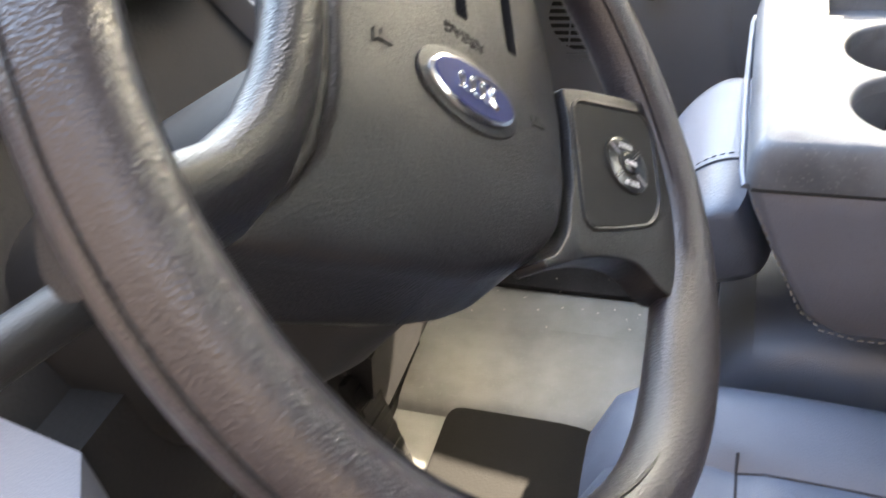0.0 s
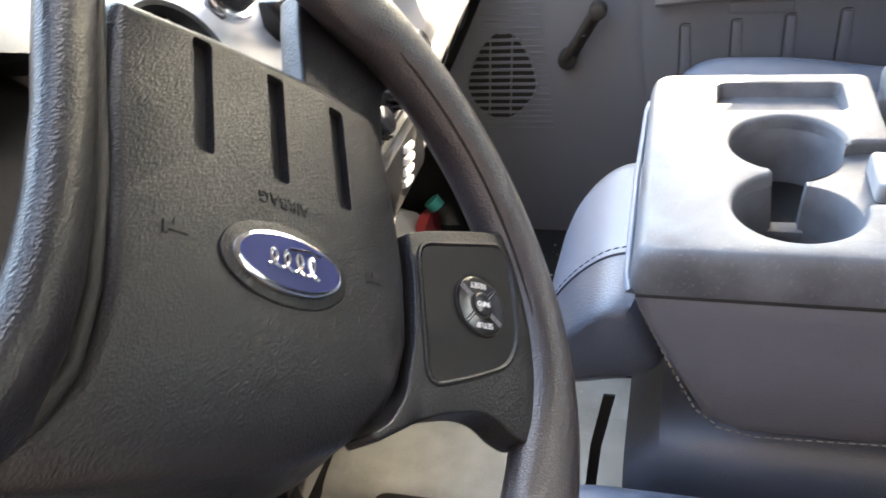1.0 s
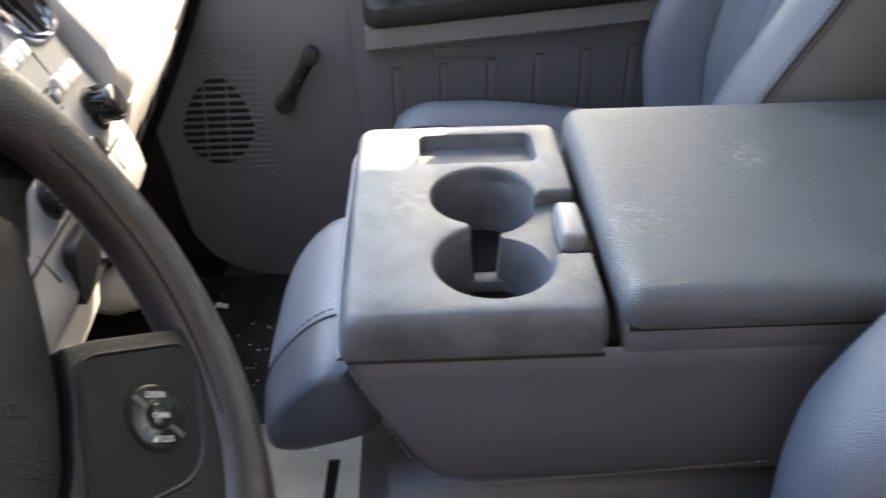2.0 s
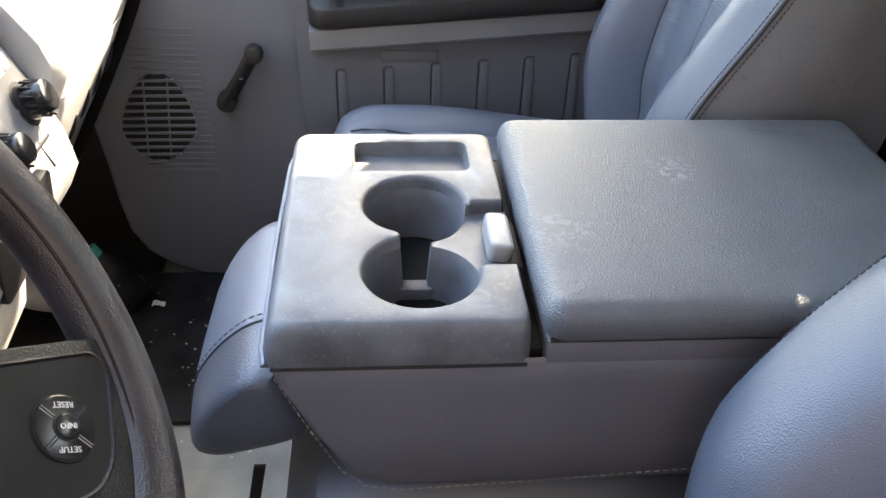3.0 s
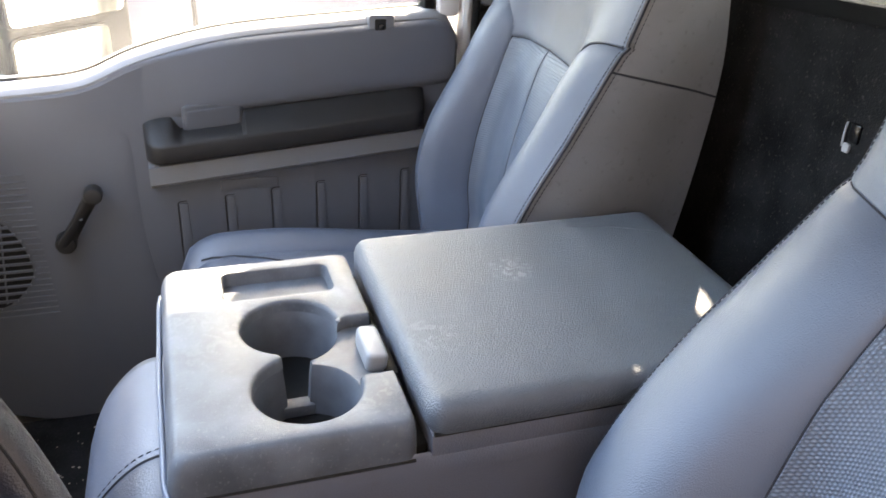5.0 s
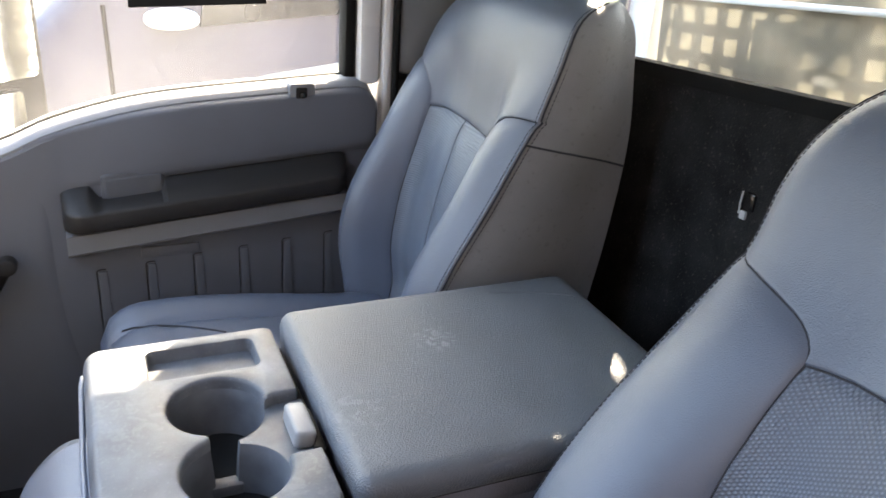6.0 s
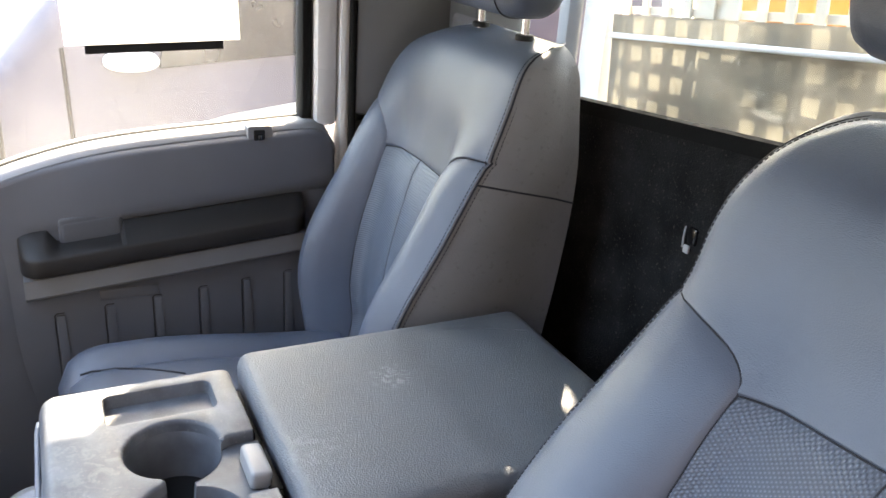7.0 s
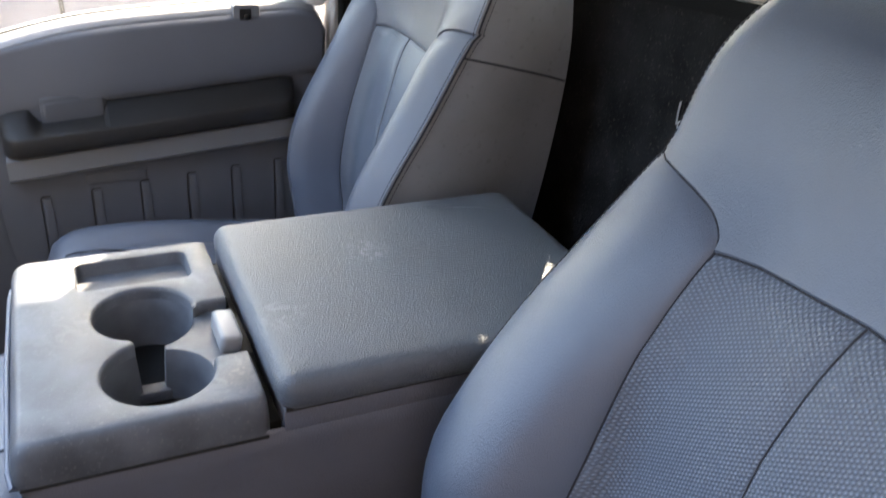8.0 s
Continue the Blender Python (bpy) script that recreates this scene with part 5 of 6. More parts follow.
    latch = part("latch", prism(rounded_rect(-0.0112, -0.0285, 0.0112, 0.0285, 0.006, 4), "z", -0.012, 0.008, 0.004, 3, m), LATCH_PLASTIC, con, "pale grey latch tab")
    return con


centre_console()


def middle_headrest():
    """Padded head restraint of the folded middle seat, hanging in front of the console."""
    pad = thing("middle_headrest", (-0.03, 0.17, 0.39), "grey leather headrest of the folded middle seat", "headrest")
    rings = []
    prof = [(0.012, 0.516), (-0.010, 0.516), (-0.033, 0.506), (-0.059, 0.482), (-0.081, 0.450), (-0.092, 0.414), (-0.090, 0.390), (-0.066, 0.381), (-0.03, 0.388), (0.030, 0.408), (0.040, 0.44), (0.020, 0.50)]
    cx, cz = -0.03, 0.48
    prof = [(curve_at([(k, p[0]) for k, p in enumerate(prof)], q / 4), curve_at([(k, p[1]) for k, p in enumerate(prof)], q / 4)) for q in range(4 * len(prof) - 3)]
    def slice_at(y, s):
        return [(cx + (x - cx) * s, y, cz + (z - cz) * s) for x, z in prof]

    side_near = ((0.036, 0.48), (0.039, 0.64), (0.046, 0.76), (0.057, 0.845), (0.072, 0.905), (0.090, 0.952), (0.112, 0.995))
    middle = ((0.112, 0.995), (0.116, 1.008), (0.124, 1.018), (0.14, 1.026), (0.18, 1.028), (0.25, 0.99), (0.270, 0.935), (0.279, 0.90))
    side_far = ((0.279, 0.90), (0.290, 0.82), (0.296, 0.70), (0.30, 0.55))
    cover = part("cover", loft([slice_at(y, s) for y, s in middle], True, False), LEATHER, pad, "smooth grey leather cover")
    for side in (side_near, side_far):
        bm = loft([slice_at(y, s) for y, s in side], True, False)
        bm.faces.new([bm.verts.new(p) for p in slice_at(*(side[0] if side is side_near else side[-1]))])
        part("side_panel", weld(bm), SIDE_SHADE_LEATHER, pad, "leather side panel, shade put into its darker colour")
    seam = [(cx + (x - cx) * 0.998, 0.1118, cz + (z - cz) * 0.998) for x, z in prof[2:36]]
    part("piping", tube(seam, 0.0016, 6), STITCH, pad, "dark seam")
    part("stitching", stitches([(cx + (x - cx) * 1.018, 0.1215, cz + (z - cz) * 1.018) for x, z in prof[2:36]]), STITCH, pad)


middle_headrest()

# ---- seats ----


def seat(name, yc, cushion_y, side, front, cushion_z, label, insert, xf, wide=1.0, deep=0.0, top=1.0, group="front seats"):
    """A bucket-shaped bench seat. side: +1 where its inner flank looks to -y."""
    root = thing(name, (0.35, yc, 0.0), label, "seat", group)
    xb = [(0.30, 0.66), (0.45, 0.70), (0.545, 0.716), (0.707, 0.731), (0.80, 0.734), (0.90, 0.738), (0.962, 0.738), (1.0, 0.728)]
    hw = [(0.30, 0.185), (0.45, 0.193), (0.50, 0.199), (0.55, 0.209), (0.62, 0.220), (0.70, 0.228), (0.775, 0.234), (0.83, 0.237), (0.90, 0.240), (0.945, 0.228), (0.980, 0.205), (0.995, 0.180), (1.0, 0.152)]
    if side > 0:
        hw = [(0.30, 0.205), (0.45, 0.215), (0.60, 0.222), (0.70, 0.224), (0.824, 0.225), (0.90, 0.222), (0.945, 0.217), (0.970, 0.210), (0.985, 0.201), (0.995, 0.190), (1.0, 0.178)]
        xb = [(z, x + 0.004 * smooth(0.6, 0.75, z) - 0.014 * smooth(0.85, 0.92, z)) for z, x in xb]
    z_low, flare, su, z_edge, settle = (0.757, 0.0, 0.54, 0.825, 0.0) if side > 0 else (0.782, 0.025, 0.568, 0.819, 0.009)

    def lift(table):
        return [(z if z < 0.83 else 0.83 + (z - 0.83) * (top - 0.83) / 0.17, v) for z, v in table]

    xf, xb, hw = lift(xf), lift(xb), lift(hw)

    def z_seam(u):
        a = abs(u)
        return z_low + 0.008 * (1 - a / su) if a < su else z_low + (z_edge - z_low) * (1 - (1 - (a - su) / (1 - su)) ** 3) ** 0.6

    half_cols = [0.0, 0.015, 0.10, 0.20, 0.30, 0.40, 0.48, 0.51, 0.531, 0.54, 0.549, 0.562, 0.58, 0.60, 0.63, 0.66, 0.73, 0.80, 0.86, 0.91, 0.95, 0.98, 1.0]
    half_cols = [su if c == 0.54 else (c * su / 0.54 if c < 0.54 else su + (c - 0.54) * (1 - su) / 0.46) for c in half_cols]
    cols = [-c for c in reversed(half_cols[1:])] + half_cols
    rows = [k / 30 for k in range(28)] + [0.93, 0.95, 0.97, 0.985] + [1.0, 1.015, 1.03, 1.05, 1.07] + [1.0 + 0.1 * k for k in range(1, 8)] + [1.75, 1.8, 1.85, 1.9, 1.94, 1.96, 1.975, 1.988, 2.0]
    rows = sorted(set(rows))
    j0, i_mid = rows.index(1.0), cols.index(0.0)
    i_l, i_r = cols.index(-su), cols.index(su)
    seam_pts = [(q * curve_at(hw, z_seam(q)), z_seam(q)) for q in [k / 60 for k in range(61)]]
    grid = []
    for w in rows:
        line = []
        for u in cols:
            zs = z_seam(u)
            z = 0.30 + (zs - 0.30) * w if w <= 1 else zs + (top - zs) * (w - 1)
            a = abs(u)
            x = curve_at(xf, z)
            fade = 1 - smooth(0.755, 0.905, z)
            bolster = math.exp(-((a - 0.78) / 0.17) ** 2) * 0.024
            dish = 0.014 * (1 - smooth(0.40, 0.62, a)) - 0.004 * math.cos(min(a / su, 1) * math.pi / 2)
            if side > 0:
                x += 0.020 * (1 - smooth(0.42, 0.70, a)) * fade + 0.016 * max(u, 0.0)
            x += (dish - bolster) * fade + deep * (1 - smooth(0.53, 0.78, z)) * (1 - smooth(0.48, 0.72, a)) * smooth(0.30, 0.45, z)
            x += -0.003 * (1 - a ** 2) * smooth(0.79, 0.88, z) * (1 - smooth(0.94, 1.0, z))
            x += (0.013 if side < 0 or u > 0 else 0.003) * smooth(0.90, 1.0, a) ** 2
            yy = a * curve_at(hw, z)
            near_top = math.exp(-min(math.hypot(yy - p, z - q) for p, q in seam_pts) / 0.012) * 0.0045
            near_side = math.exp(-abs(a - su) * curve_at(hw, z) / 0.010) * 0.004 if w <= 1 else 0.0
            x += max(near_top, near_side)
            groove = 0.0
            if w == 1.0 or (w < 1 and (a == su or u == 0.0)):
                groove = 0.003 if u != 0.0 or w == 1.0 else 0.002
            x += groove
            sag = 0.030 * max(u, 0.0) ** 2 * smooth(0.87, 0.97, z) if side > 0 else 0.0
            tuck = 1 - 0.10 * smooth(0.85, 1.0, z) * max(u, 0.0) if side > 0 else 1.0
            line.append(Vector((x, yc + side * (u * tuck * curve_at(hw, z) + math.copysign(flare + (0.018 * (1 - smooth(0.60, 0.84, z)) if flare else 0.0), u) * smooth(0.54, 1.0, a) + settle * (1 - u * u) * (1 - smooth(0.50, 0.78, z))), z - sag)))
        grid.append(line)

    def patch(ja, jb, ia, ib):
        bm = bmesh.new()
        vs = [[bm.verts.new(grid[j][i]) for i in range(ia, ib + 1)] for j in range(ja, jb + 1)]
        for a, b in zip(vs, vs[1:]):
            for i in range(len(a) - 1):
                bm.faces.new((a[i], a[i + 1], b[i + 1], b[i]))
        return bm

    last = len(rows) - 1
    back = part("backrest", patch(0, j0, 0, i_l), LEATHER, root, "smooth grey leather backrest")
    part("bolster", patch(0, j0, i_r, len(cols) - 1), LEATHER, back)
    part("insert", patch(0, j0, i_l, i_mid), insert, back, "textured centre panel")
    part("insert", patch(0, j0, i_mid, i_r), insert, back, "textured centre panel")
    part("upper_panel", patch(j0, last, 0, len(cols) - 1), LEATHER, back)
    # flanks, back and crown in one shell
    shell = []
    for j, w in enumerate(rows):
        a, b = grid[j][0], grid[j][-1]
        ring = []
        for s in range(9):
            t = s / 8
            xx = a.x + (curve_at(xb, a.z) - a.x) * t
            puff = 0.010 * math.sin(math.pi * min(t * 1.2, 1)) * smooth(0.3, 0.5, a.z)
            ring.append(Vector((xx, a.y - side * puff, a.z + (0.004 * math.sin(math.pi * t)))))
        for s in range(1, 9):
            t = s / 8
            ring.append(Vector((curve_at(xb, a.z), a.y + (b.y - a.y) * t, a.z)))
        for s in range(1, 9):
            t = s / 8
            xx = curve_at(xb, b.z) + (b.x - curve_at(xb, b.z)) * t
            puff = 0.010 * math.sin(math.pi * min((1 - t) * 1.2, 1)) * smooth(0.3, 0.5, b.z)
            ring.append(Vector((xx, b.y + side * puff, b.z + (0.004 * math.sin(math.pi * t)))))
        shell.append(ring)
    bm = loft(shell, closed=False, caps=False)
    bm.verts.ensure_lookup_table()
    crown = [bm.verts.new(p) for p in grid[-1]]
    rim = shell[-1]
    top_face = [bm.verts.new(p) for p in rim]
    bm.faces.new(top_face + list(reversed(crown[1:-1])))
    part("side_panel", bm, FLANK_VINYL, back, "warm grey vinyl flank and back")
    # seams between the panels
    part("seam", tube([grid[j0][i] + Vector((-0.0005, 0, 0)) for i in range(1, len(cols) - 1)], 0.0011, 6), STITCH, back, "dark seam")
    for i in (i_l, i_mid, i_r):
        part("seam", tube([grid[j][i] + Vector((-0.0004, 0, 0)) for j in range(6, j0 + 1)], 0.0011 if i != i_mid else 0.0009, 6), STITCH, back, "dark seam")
    # piping and double stitching along the inner and outer front edge
    for i, dx in ((0, 1), (len(cols) - 1, -1)):
        line_a = [grid[j][i] + Vector((0.004, -side * dx * 0.0015, 0.001)) for j in range(4, last - 1)]
        part("piping", tube(line_a, 0.0016, 6), STITCH, back, "dark seam")
        if side > 0:
            line_b = [grid[j][i] + Vector((0.011, -side * dx * 0.0030, 0.001)) for j in range(4, last - 1)]
        else:
            line_b = [grid[j][i + dx] + Vector((-0.0016, 0, 0.0008)) for j in range(4, last - 1)]
        part("stitching", stitches(line_b, 0.0042, 0.0018, 0.0006), STITCH, back, "dark stitching")
        if side > 0:
            line_c = [grid[j][i + dx].lerp(grid[j][i], 0.4) + Vector((-0.0010, 0, 0.0004)) for j in range(4, last - 1)]
            part("stitching", stitches(line_c, 0.0040, 0.0018, 0.0006), STITCH, back, "dark stitching")
    seam_line = []
    for k in range(13):
        t = k / 12
        z = 0.796 - 0.041 * t
        x0 = curve_at(xf, z) + (0.013 if side < 0 else 0.003)
        seam_line.append((x0 + (curve_at(xb, z) - x0) * t, yc - side * (curve_at(hw, z) + flare + 0.010 * math.sin(math.pi * min(t * 1.2, 1)) + 0.0004), z + 0.004 * math.sin(math.pi * t)))
    part("flank_seam", tube(seam_line, 0.0016, 6), STITCH, back, "dark seam")
    # headrest on two posts
    head_z = 1.108 if side > 0 else 1.152
    head = part("headrest", loft([[(x, y, z) for x, z in ring] for y, ring in [
        (yc + side * (q - 0.022), superloop(0.670, head_z, 0.050 * s, 0.100 * f_, 3.2, 40)) for q, s, f_ in ((-0.176, 0.40, 0.62), (-0.172, 0.66, 0.78), (-0.162, 0.86, 0.90), (-0.145, 0.96, 0.97), (-0.11, 1.0, 1.0), (0.11, 1.0, 1.0), (0.145, 0.96, 0.97), (0.162, 0.86, 0.90), (0.172, 0.66, 0.78), (0.176, 0.40, 0.62))]]), LEATHER, root, "grey leather headrest")
    part("head_seam", tube([(x, yc - side * 0.132, z) for x, z in superloop(0.670, head_z, 0.0503, 0.1003, 3.2, 40) + [(0.7203, head_z)]], 0.0014, 6), STITCH, head)
    for q in (-0.068, 0.068):
        post = part("post", tube([(0.690, yc + side * (q - 0.052), 0.965), (0.690, yc + side * (q - 0.052), head_z - 0.06)], 0.0058, 14), CHROME, root, "chrome headrest post")
        part("collar", disc((0.690, yc + side * (q - 0.052), top - 0.003), (0, 0, 1), 0.014, 0.008, 20, 0.002), BLACK_PLASTIC, post)
    # cushion
    rings, tops = [], []
    depth = 0.50 - front
    for k in range(29):
        t = k / 28
        x = front + depth * t
        nose = math.sqrt(max(0, 1 - (1 - min(t / 0.16, 1)) ** 2))
        ztop = cushion_z - 0.055 * (1 - nose) - 0.035 * smooth(0.25, 1.0, t)
        span = 0.196 * wide * (0.86 + 0.14 * nose)
        line = []
        for s in range(41):
            u = -1 + 2 * s / 40
            a = abs(u)
            edge = math.sqrt(max(0, 1 - max(0, (a - 0.86) / 0.14) ** 2))
            bol = 0.014 * math.exp(-((a - 0.78) / 0.16) ** 2)
            groove = 0.006 * math.exp(-((a - 0.55) / 0.02) ** 2) + (0.005 if k == 6 and a < 0.57 else 0.0)
            line.append(Vector((x, cushion_y + side * u * span, (ztop - 0.10) + (0.10 + bol - groove) * edge)))
        tops.append(line)
        flank = Vector((x + 0.02, cushion_y + side * span * 0.98, ztop - 0.17)), Vector((x + 0.02, cushion_y - side * span * 0.98, ztop - 0.17))
        rings.append(line + list(flank))
    body = loft(rings)
    body.verts.ensure_lookup_table()
    body.faces.ensure_lookup_table()
    pleated = [f_ for f_ in body.faces if abs(f_.calc_center_median().y - cushion_y) < 0.55 * 0.196 * wide and f_.calc_center_median().x > front + depth * 6 / 28 and f_.normal.z * f_.normal.z > 0.5 and f_.calc_center_median().z > cushion_z - 0.07]
    middle = bmesh.new()
    for f_ in pleated:
        middle.faces.new([middle.verts.new(v.co) for v in f_.verts])
    bmesh.ops.remove_doubles(middle, verts=middle.verts, dist=1e-5)
    bmesh.ops.delete(body, geom=pleated, context="FACES")
    cush = part("cushion", body, LEATHER, root, "grey leather seat cushion")
    part("cushion_insert", middle, insert, cush, "textured cushion centre")
    for i in (9, 31) if side < 0 else ():
        part("seam", tube([tops[k][i] + Vector((0, 0, 0.0003)) for k in range(6, 29)], 0.0012, 6), STITCH, cush)
    if side < 0:
        part("seam", tube([tops[6][i] + Vector((0, 0, 0.0003)) for i in range(8, 33)], 0.0013, 6), STITCH, cush)
    if side > 0:
        welt = []
        for k in (2, 3, 4, 5, 7, 8, 9, 10, 11):
            a = (1.58 - 0.31 * ((k - 2) / 9) ** 1.4) * 20
            i = int(a)
            welt.append(tops[k][i].lerp(tops[k][i + 1], a - i) + Vector((0, 0, 0.0006)))
        part("seam", tube(welt, 0.0016, 6), STITCH, cush, "dark curved seam")
    part("seat_base", rbox((front + 0.05, cushion_y - 0.17, 0.0), (0.55, cushion_y + 0.17, cushion_z - 0.12), 0.02), BLACK_PLASTIC, root, "black seat base")
    return root


SHOULDER = [(0.878, 0.600), (0.932, 0.626), (0.965, 0.652), (0.990, 0.690), (1.0, 0.712)]
CROWN = [(0.902, 0.608), (0.945, 0.622), (0.970, 0.636), (0.985, 0.656), (0.995, 0.686), (1.0, 0.714)]
seat("passenger_seat", 0.595, 0.573, 1, 0.02, 0.425, "empty grey leather passenger seat with ribbed centre and headrest", LEATHER_RIB, [(0.30, 0.472), (0.41, 0.457), (0.51, 0.447), (0.594, 0.466), (0.718, 0.531), (0.829, 0.584), *CROWN], 1.0, 0.05, 0.978)
seat("driver_seat", -0.293, -0.270, -1, -0.112, 0.370, "empty grey leather driver seat with dotted centre and headrest", LEATHER_DOT, [(0.30, 0.375), (0.455, 0.356), (0.552, 0.364), (0.613, 0.402), (0.694, 0.464), (0.722, 0.490), (0.829, 0.580), *SHOULDER], 1.25, 0.085)


def middle_cushion():
    rings = []
    for k in range(17):
        t = k / 16
        x = -0.005 + 0.57 * t
        nose = math.sqrt(max(0, 1 - (1 - min(t / 0.10, 1)) ** 2))
        top = 0.345 - 0.05 * (1 - nose)
        rings.append([(x, y, top - 0.12 + (z + 0.12) * 1.0) for y, z in [(0.177 + dy, dz) for dy, dz in ((-0.135, -0.20), (-0.145, -0.12), (-0.148, -0.04), (-0.140, -0.015), (-0.12, 0.0), (0.12, 0.0), (0.140, -0.015), (0.148, -0.04), (0.145, -0.12), (0.135, -0.20))]])
    mid = thing("middle_seat", (0.2, 0.177, 0.0), "dark grey leather middle seat cushion under the console", "seat", "front seats")
    part("cushion", loft(rings), LEATHER, mid)
    part("base", rbox((0.05, 0.05, 0.0), (0.56, 0.30, 0.16), 0.01), BLACK_PLASTIC, mid)
    part("belt_strap", loft([[(x, y, z) for y in (0.026, 0.029)] + [(x + 0.011, y, z) for y in (0.029, 0.026)] for x, z in ((-0.062, 0.02), (-0.050, 0.20), (-0.036, 0.336), (-0.022, 0.41))]), RUBBER, mid, "black belt strap")


middle_cushion()


def belt_anchor():
    b = thing("belt_anchor", (BACK_X, 0.19, 0.75), "black belt bracket with a pale tag on the rear wall", "bracket")
    part("hole", rbox((BACK_X - 0.004, 0.180, 0.752), (BACK_X + 0.004, 0.197, 0.776), 0.003), BLACK_GLOSS, b)
    part("bracket", rbox((BACK_X - 0.005, 0.189, 0.738), (BACK_X, 0.200, 0.750), 0.003), GREY_PAPER, b, "pale grey bracket")
    part("loop", tube([(BACK_X - 0.005, 0.200, 0.745), (BACK_X - 0.005, 0.201, 0.76), (BACK_X - 0.005, 0.200, 0.775)], 0.0012, 8), GREY_PAPER, b)


belt_anchor()

# ---- litter in the passenger footwell ----


def water_bottle():
    c = Vector((-0.392, 0.752, 0.094))
    d = Vector((-0.50, 0.05, 0.72)).normalized()
    b = thing("water_bottle", (c.x, c.y, 0.012), "clear plastic bottle with a teal cap leaning on the floor", "bottle")
    steps = [(0.0, 0.012), (0.004, 0.030), (0.03, 0.033), (0.035, 0.030), (0.07, 0.033), (0.075, 0.030), (0.12, 0.033), (0.15, 0.026), (0.175, 0.013), (0.19, 0.013)]
    part("shell", tube([c - d * 0.085 + d * s * 0.72 for s, _ in steps], [r for _, r in steps], 20), BOTTLE, b, "clear bottle")
    part("cap", tube([c + d * 0.040, c + d * 0.060], 0.0165, 18), TEAL, b, "teal screw cap")


water_bottle()


def kick_vent():
    vent = thing("floor_vent", (-0.28, 0.258, 0.50), "white slatted air vent low on the centre dashboard", "vent")
    m = Matrix.Translation((-0.270, 0.258, 0.523)) @ Matrix.Rotation(radians(6), 4, "Y")
    part("frame", prism(rounded_rect(-0.085, -0.040, 0.075, 0.034, 0.012), "x", -0.012, 0.001, 0.002, 2, m), BLACK_PLASTIC, vent)
    for k in range(4):
        part("slat", rbox((-0.002, -0.016, -0.0265 + 0.0138 * k), (0.006, 0.016, -0.0165 + 0.0138 * k), 0.003, 2, m @ Matrix.Rotation(radians(-14), 4, "X")), WHITE_PAINT, vent)


kick_vent()


def snack_packet():
    p = thing("snack_packet", (-0.46, 0.75, 0.012), "crumpled red and white snack packet on the floor", "packet")
    rnd = random.Random(4)
    rings = []
    for k in range(9):
        t = k / 8
        puff = 0.028 * math.sin(math.pi * t) + 0.002
        rings.append([(-0.565 + 0.13 * t + rnd.uniform(-0.004, 0.004), 0.74 + 0.05 * math.cos(a), 0.075 + puff * 1.5 * math.sin(a) + rnd.uniform(-0.003, 0.003)) for a in [2 * math.pi * q / 14 for q in range(14)]])
    part("film", loft(rings), SNACK_WHITE, p)
    part("print_band", loft([[(x + 0.055, 0.74 + (y - 0.74) * 1.03, 0.075 + (z - 0.075) * 1.05) for x, y, z in r] for r in rings[4:6]]), RED_PRINT, p, "red printed band")


snack_packet()


def paper_scrap():
    rnd = random.Random(3)
    top = [[(-0.332 + 0.024 * i / 5, 0.748 + 0.013 * j / 3 + 0.003 * math.sin(i), 0.016 + 0.004 * rnd.random()) for j in range(4)] for i in range(6)]
    bm = loft([line + [(x, y, z - 0.001) for x, y, z in reversed(line)] for line in top])
    solid("paper_scrap", bm, WHITE_PAPER, "small creased scrap of white paper on the floor mat", "paper")


paper_scrap()


def litter_bits():
    rnd = random.Random(8)
    bm = bmesh.new()
    for k in range(120):
        x, y = rnd.uniform(-0.45, 0.0), rnd.uniform(0.36, 0.83)
        z = 0.014
        s = rnd.uniform(0.0006, 0.0026)
        a = rnd.uniform(0, 3.14)
        vs = [bm.verts.new((x + s * math.cos(a + q * 1.57) * (1.6 if q % 2 else 0.7), y + s * math.sin(a + q * 1.57), z + rnd.uniform(0, 0.003))) for q in range(4)]
        top = bm.verts.new((x, y, z + s * 0.6))
        for q in range(4):
            bm.faces.new((vs[q], vs[(q + 1) % 4], top))
    solid("floor_crumbs", bm, DEBRIS, "pale crumbs and grit scattered over the floor mat", "litter", "stuff")


litter_bits()

# ---- outside ----
solid("ground", rbox((-400, -400, -0.82), (400, 400, -0.78), 0.0), GROUND, "dry pale gravel yard", "ground", "structure")


# Added unseen walls that weaken the light from driver side and front.
solid("light_block_wall", rbox((-7, -1.85, -0.8), (7, -1.6, 3.2), 0.0), DARK_WALL, "unseen dark wall added to cut light at the driver door", "wall", "structure")
solid("light_block_wall_front", rbox((-4.2, -1.6, -0.8), (-4.0, 7, 2.0), 0.0), DARK_WALL, "unseen dark wall added to cut light ahead of the truck", "wall", "structure")


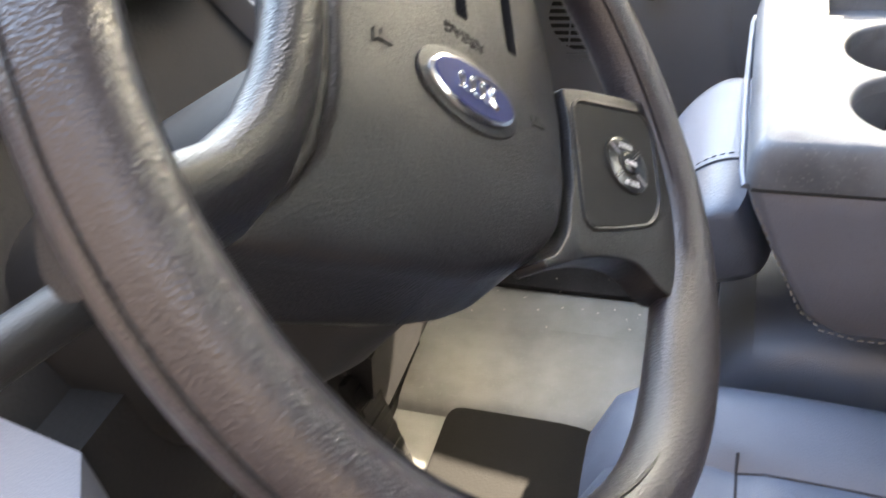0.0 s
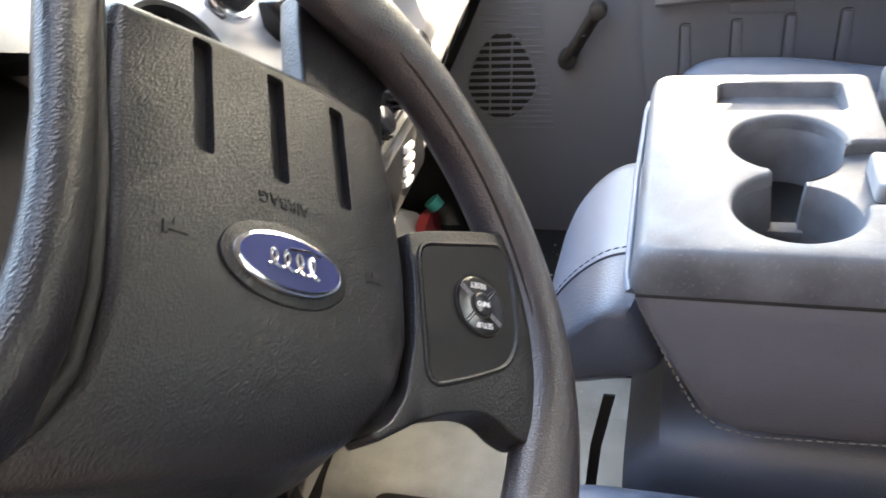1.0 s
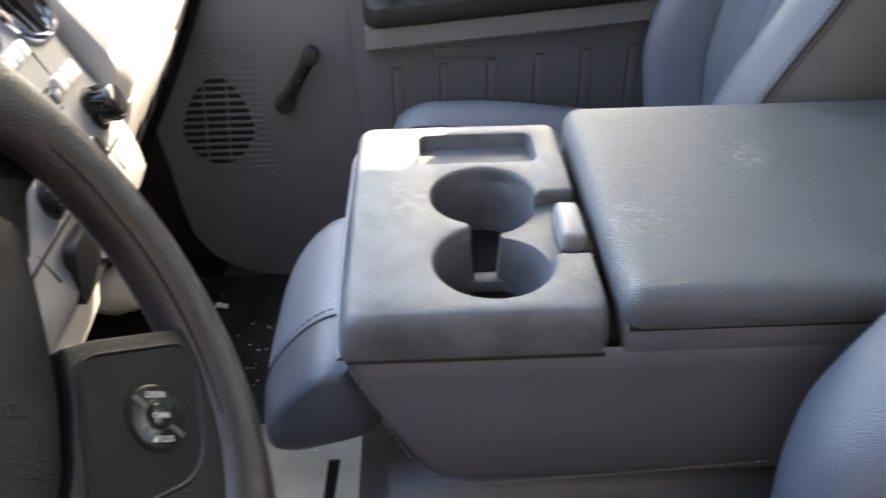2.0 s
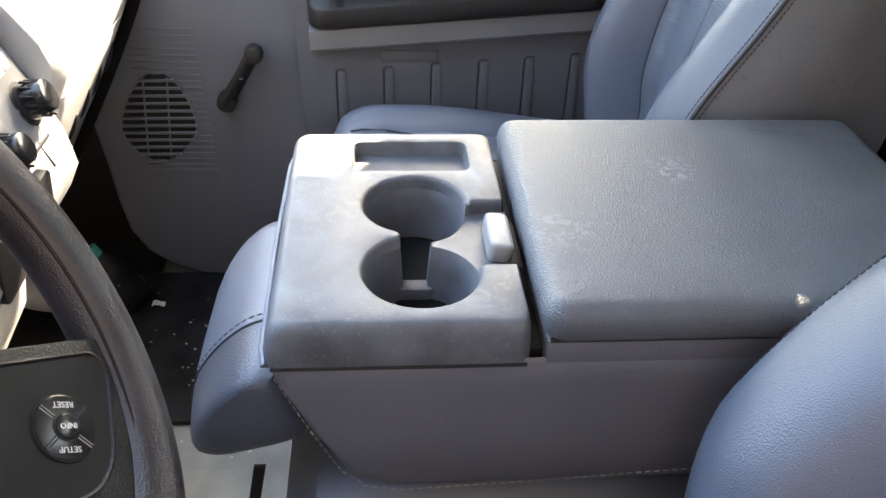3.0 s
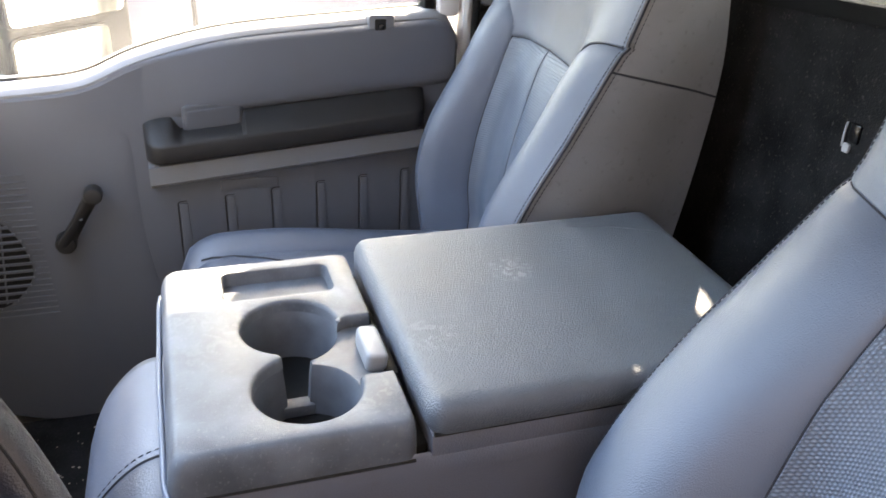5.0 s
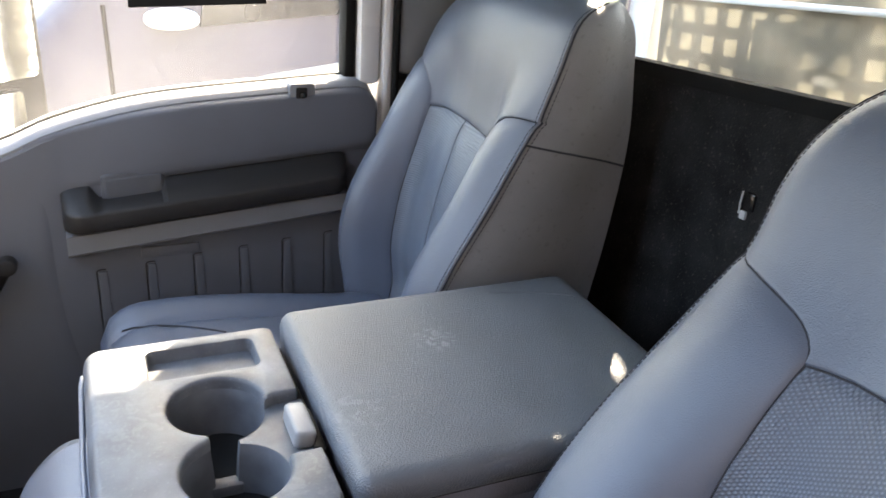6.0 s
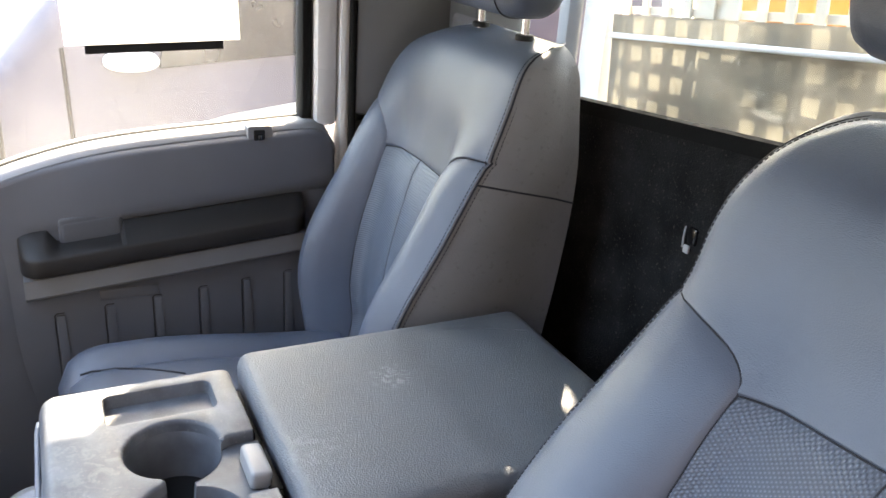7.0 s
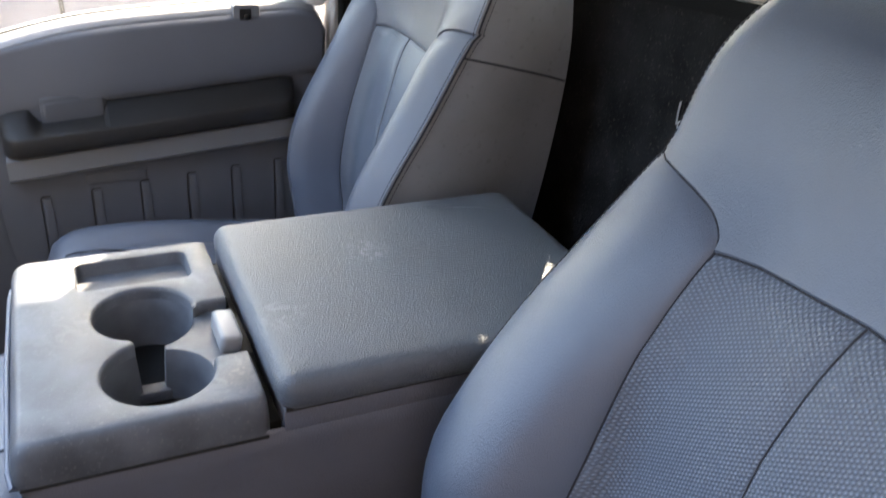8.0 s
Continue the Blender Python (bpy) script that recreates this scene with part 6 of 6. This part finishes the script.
def cargo_rack():
    """Steel headache rack behind the cab: rails, a lattice of bars and a solid foot."""
    rack = thing("cargo_rack", (1.25, 0.2, -0.1), "beige steel rack with square holes behind the cab", "rack")
    x = 1.25
    lean = Matrix.Translation((0, 0.65, 0.94)) @ Matrix.Rotation(radians(-5.6), 4, "X") @ Matrix.Translation((0, -0.65, -0.94))
    part("rail", rbox((x - 0.071, -0.9, 0.935), (x - 0.062, 0.93, 0.947), 0.003, 2, lean), WHITE_PAINT, rack, "pale rail")
    part("panel", loft([[lean @ Vector((x - 0.06, y, z)) for z in (0.20, 0.6, 0.985)] for y in (-0.9, 0.0, 0.93)], False), PANEL, rack, "thin beige panel patched with sunlit squares")
    part("foot_plate", rbox((x, -0.9, -0.1), (x + 0.01, 1.3, 0.36), 0.0), RACK_STEEL, rack)
    # Added unseen plate; its holes are placed to throw sun spots inside.
    head = [plate_with_holes([(1.28, -0.9), (2.4, -0.9), (2.4, 2.0), (1.28, 2.0)], [superloop(c, b, 0.020 * f_, 0.016, 3, 12) for c, b, f_ in ((1.829, 1.3330, 1.5), (1.638, 1.204, 1.0), (1.56, 1.66, 1.2))], d) for d in (0.0, 0.006)]
    sheet = join(*head)
    sheet.transform(Matrix(((0, 0, 1, x), (0, 1, 0, 0), (1, 0, 0, 0), (0, 0, 0, 1))))
    part("sun_spot_mask", sheet, RACK_STEEL, rack)
    for k in range(27):
        y = -0.76 + 0.066 * k
        part("upright_bar", rbox((x, y, 0.25), (x + 0.006, y + 0.0225, 1.28), 0.0, 1, lean), RACK_STEEL, rack)
    for k in range(19):
        z = 0.27 + 0.055 * k
        part("cross_bar", rbox((x + 0.0065, -0.9, z), (x + 0.011, 1.0, z + 0.0165), 0.0, 1, lean), RACK_STEEL, rack)
    for y in (1.0, -0.6):
        part("post", rbox((x - 0.06, y - 0.045, -0.1), (x - 0.022, y + 0.045, 1.6), 0.004), WHITE_PAINT, rack)
    part("stay", rbox((x - 0.10, 1.048, -0.1), (x - 0.06, 1.088, 1.4), 0.004), PILLAR_PLASTIC, rack, "grey-green stay")
    # Added plate: it blocks sun to leave a column without bright squares.
    part("sun_gap_plate", rbox((x + 0.012, 0.655, 0.20), (x + 0.016, 0.760, 1.03), 0.0, 1, lean), RACK_STEEL, rack, "added plate that shades a gap in the sun squares")


cargo_rack()


def load_boxes():
    solid("plank_stack", rbox((2.0, 0.80, -0.1), (2.06, 1.56, 1.25), 0.01), TARP, "stack of orange timber standing behind the rack", "timber")
    solid("load_bed", rbox((1.0, -0.9, -0.2), (3.4, 1.3, -0.1), 0.01), RACK_STEEL, "beige steel truck bed floor", "truck bed", "structure")


load_boxes()


def parked_car():
    """A dusty violet-grey car beside the truck."""
    car = thing("parked_car", (-0.6, 2.6, -0.78), "dusty violet-grey car parked beside the truck", "car")
    side = [(-1.9, -0.55), (-1.95, -0.1), (-1.85, 0.30), (-0.9, 0.46), (-0.25, 0.54), (-0.05, 0.70), (0.20, 1.0), (0.6, 1.12), (2.0, 1.12), (2.3, 0.8), (2.32, -0.5)]
    part("body", prism(side, "y", 1.9, 3.5, 0.08, 3), CAR_PAINT, car)
    glass = [(0.36, 0.672), (0.40, 0.94), (0.62, 1.06), (1.2, 1.06), (1.2, 0.735), (0.66, 0.700)]
    part("side_window", prism(glass, "y", 1.885, 1.905, 0.004), BLACK_GLOSS, car, "dark side glass")
    # Added pale plate that stands in for sunlit ground above the window sill.
    part("sunlit_ground_plate", prism([(0.30, 0.46), (0.55, 0.53), (0.9, 0.58), (2.2, 0.58), (2.2, 0.40), (0.3, 0.40)], "y", 1.885, 1.905, 0.004), RACK_STEEL, car, "pale plate added for the sunlit ground")
    part("lamp", prism(superloop(0.285, 0.694, 0.075, 0.030, 2.4, 28), "y", 1.87, 1.905, 0.01, 3), WHITE_PAINT, car, "pale oval side lamp")
    part("door_line", tube([(0.10, 1.898, -0.45), (0.12, 1.898, 0.3), (0.11, 1.898, 0.73)], 0.006, 6), BLACK_PLASTIC, car)
    part("door_handle", rbox((1.02, 1.86, 0.62), (1.20, 1.90, 0.655), 0.012), CHROME, car)
    for x in (-1.1, 1.6):
        wheel = part("wheel", disc((x, 1.93, -0.47), (0, -1, 0), 0.31, 0.05, 40, 0.02), RUBBER, car)
        part("rim", disc((x, 1.89, -0.47), (0, -1, 0), 0.19, 0.015, 32, 0.006), STEEL, wheel)


parked_car()
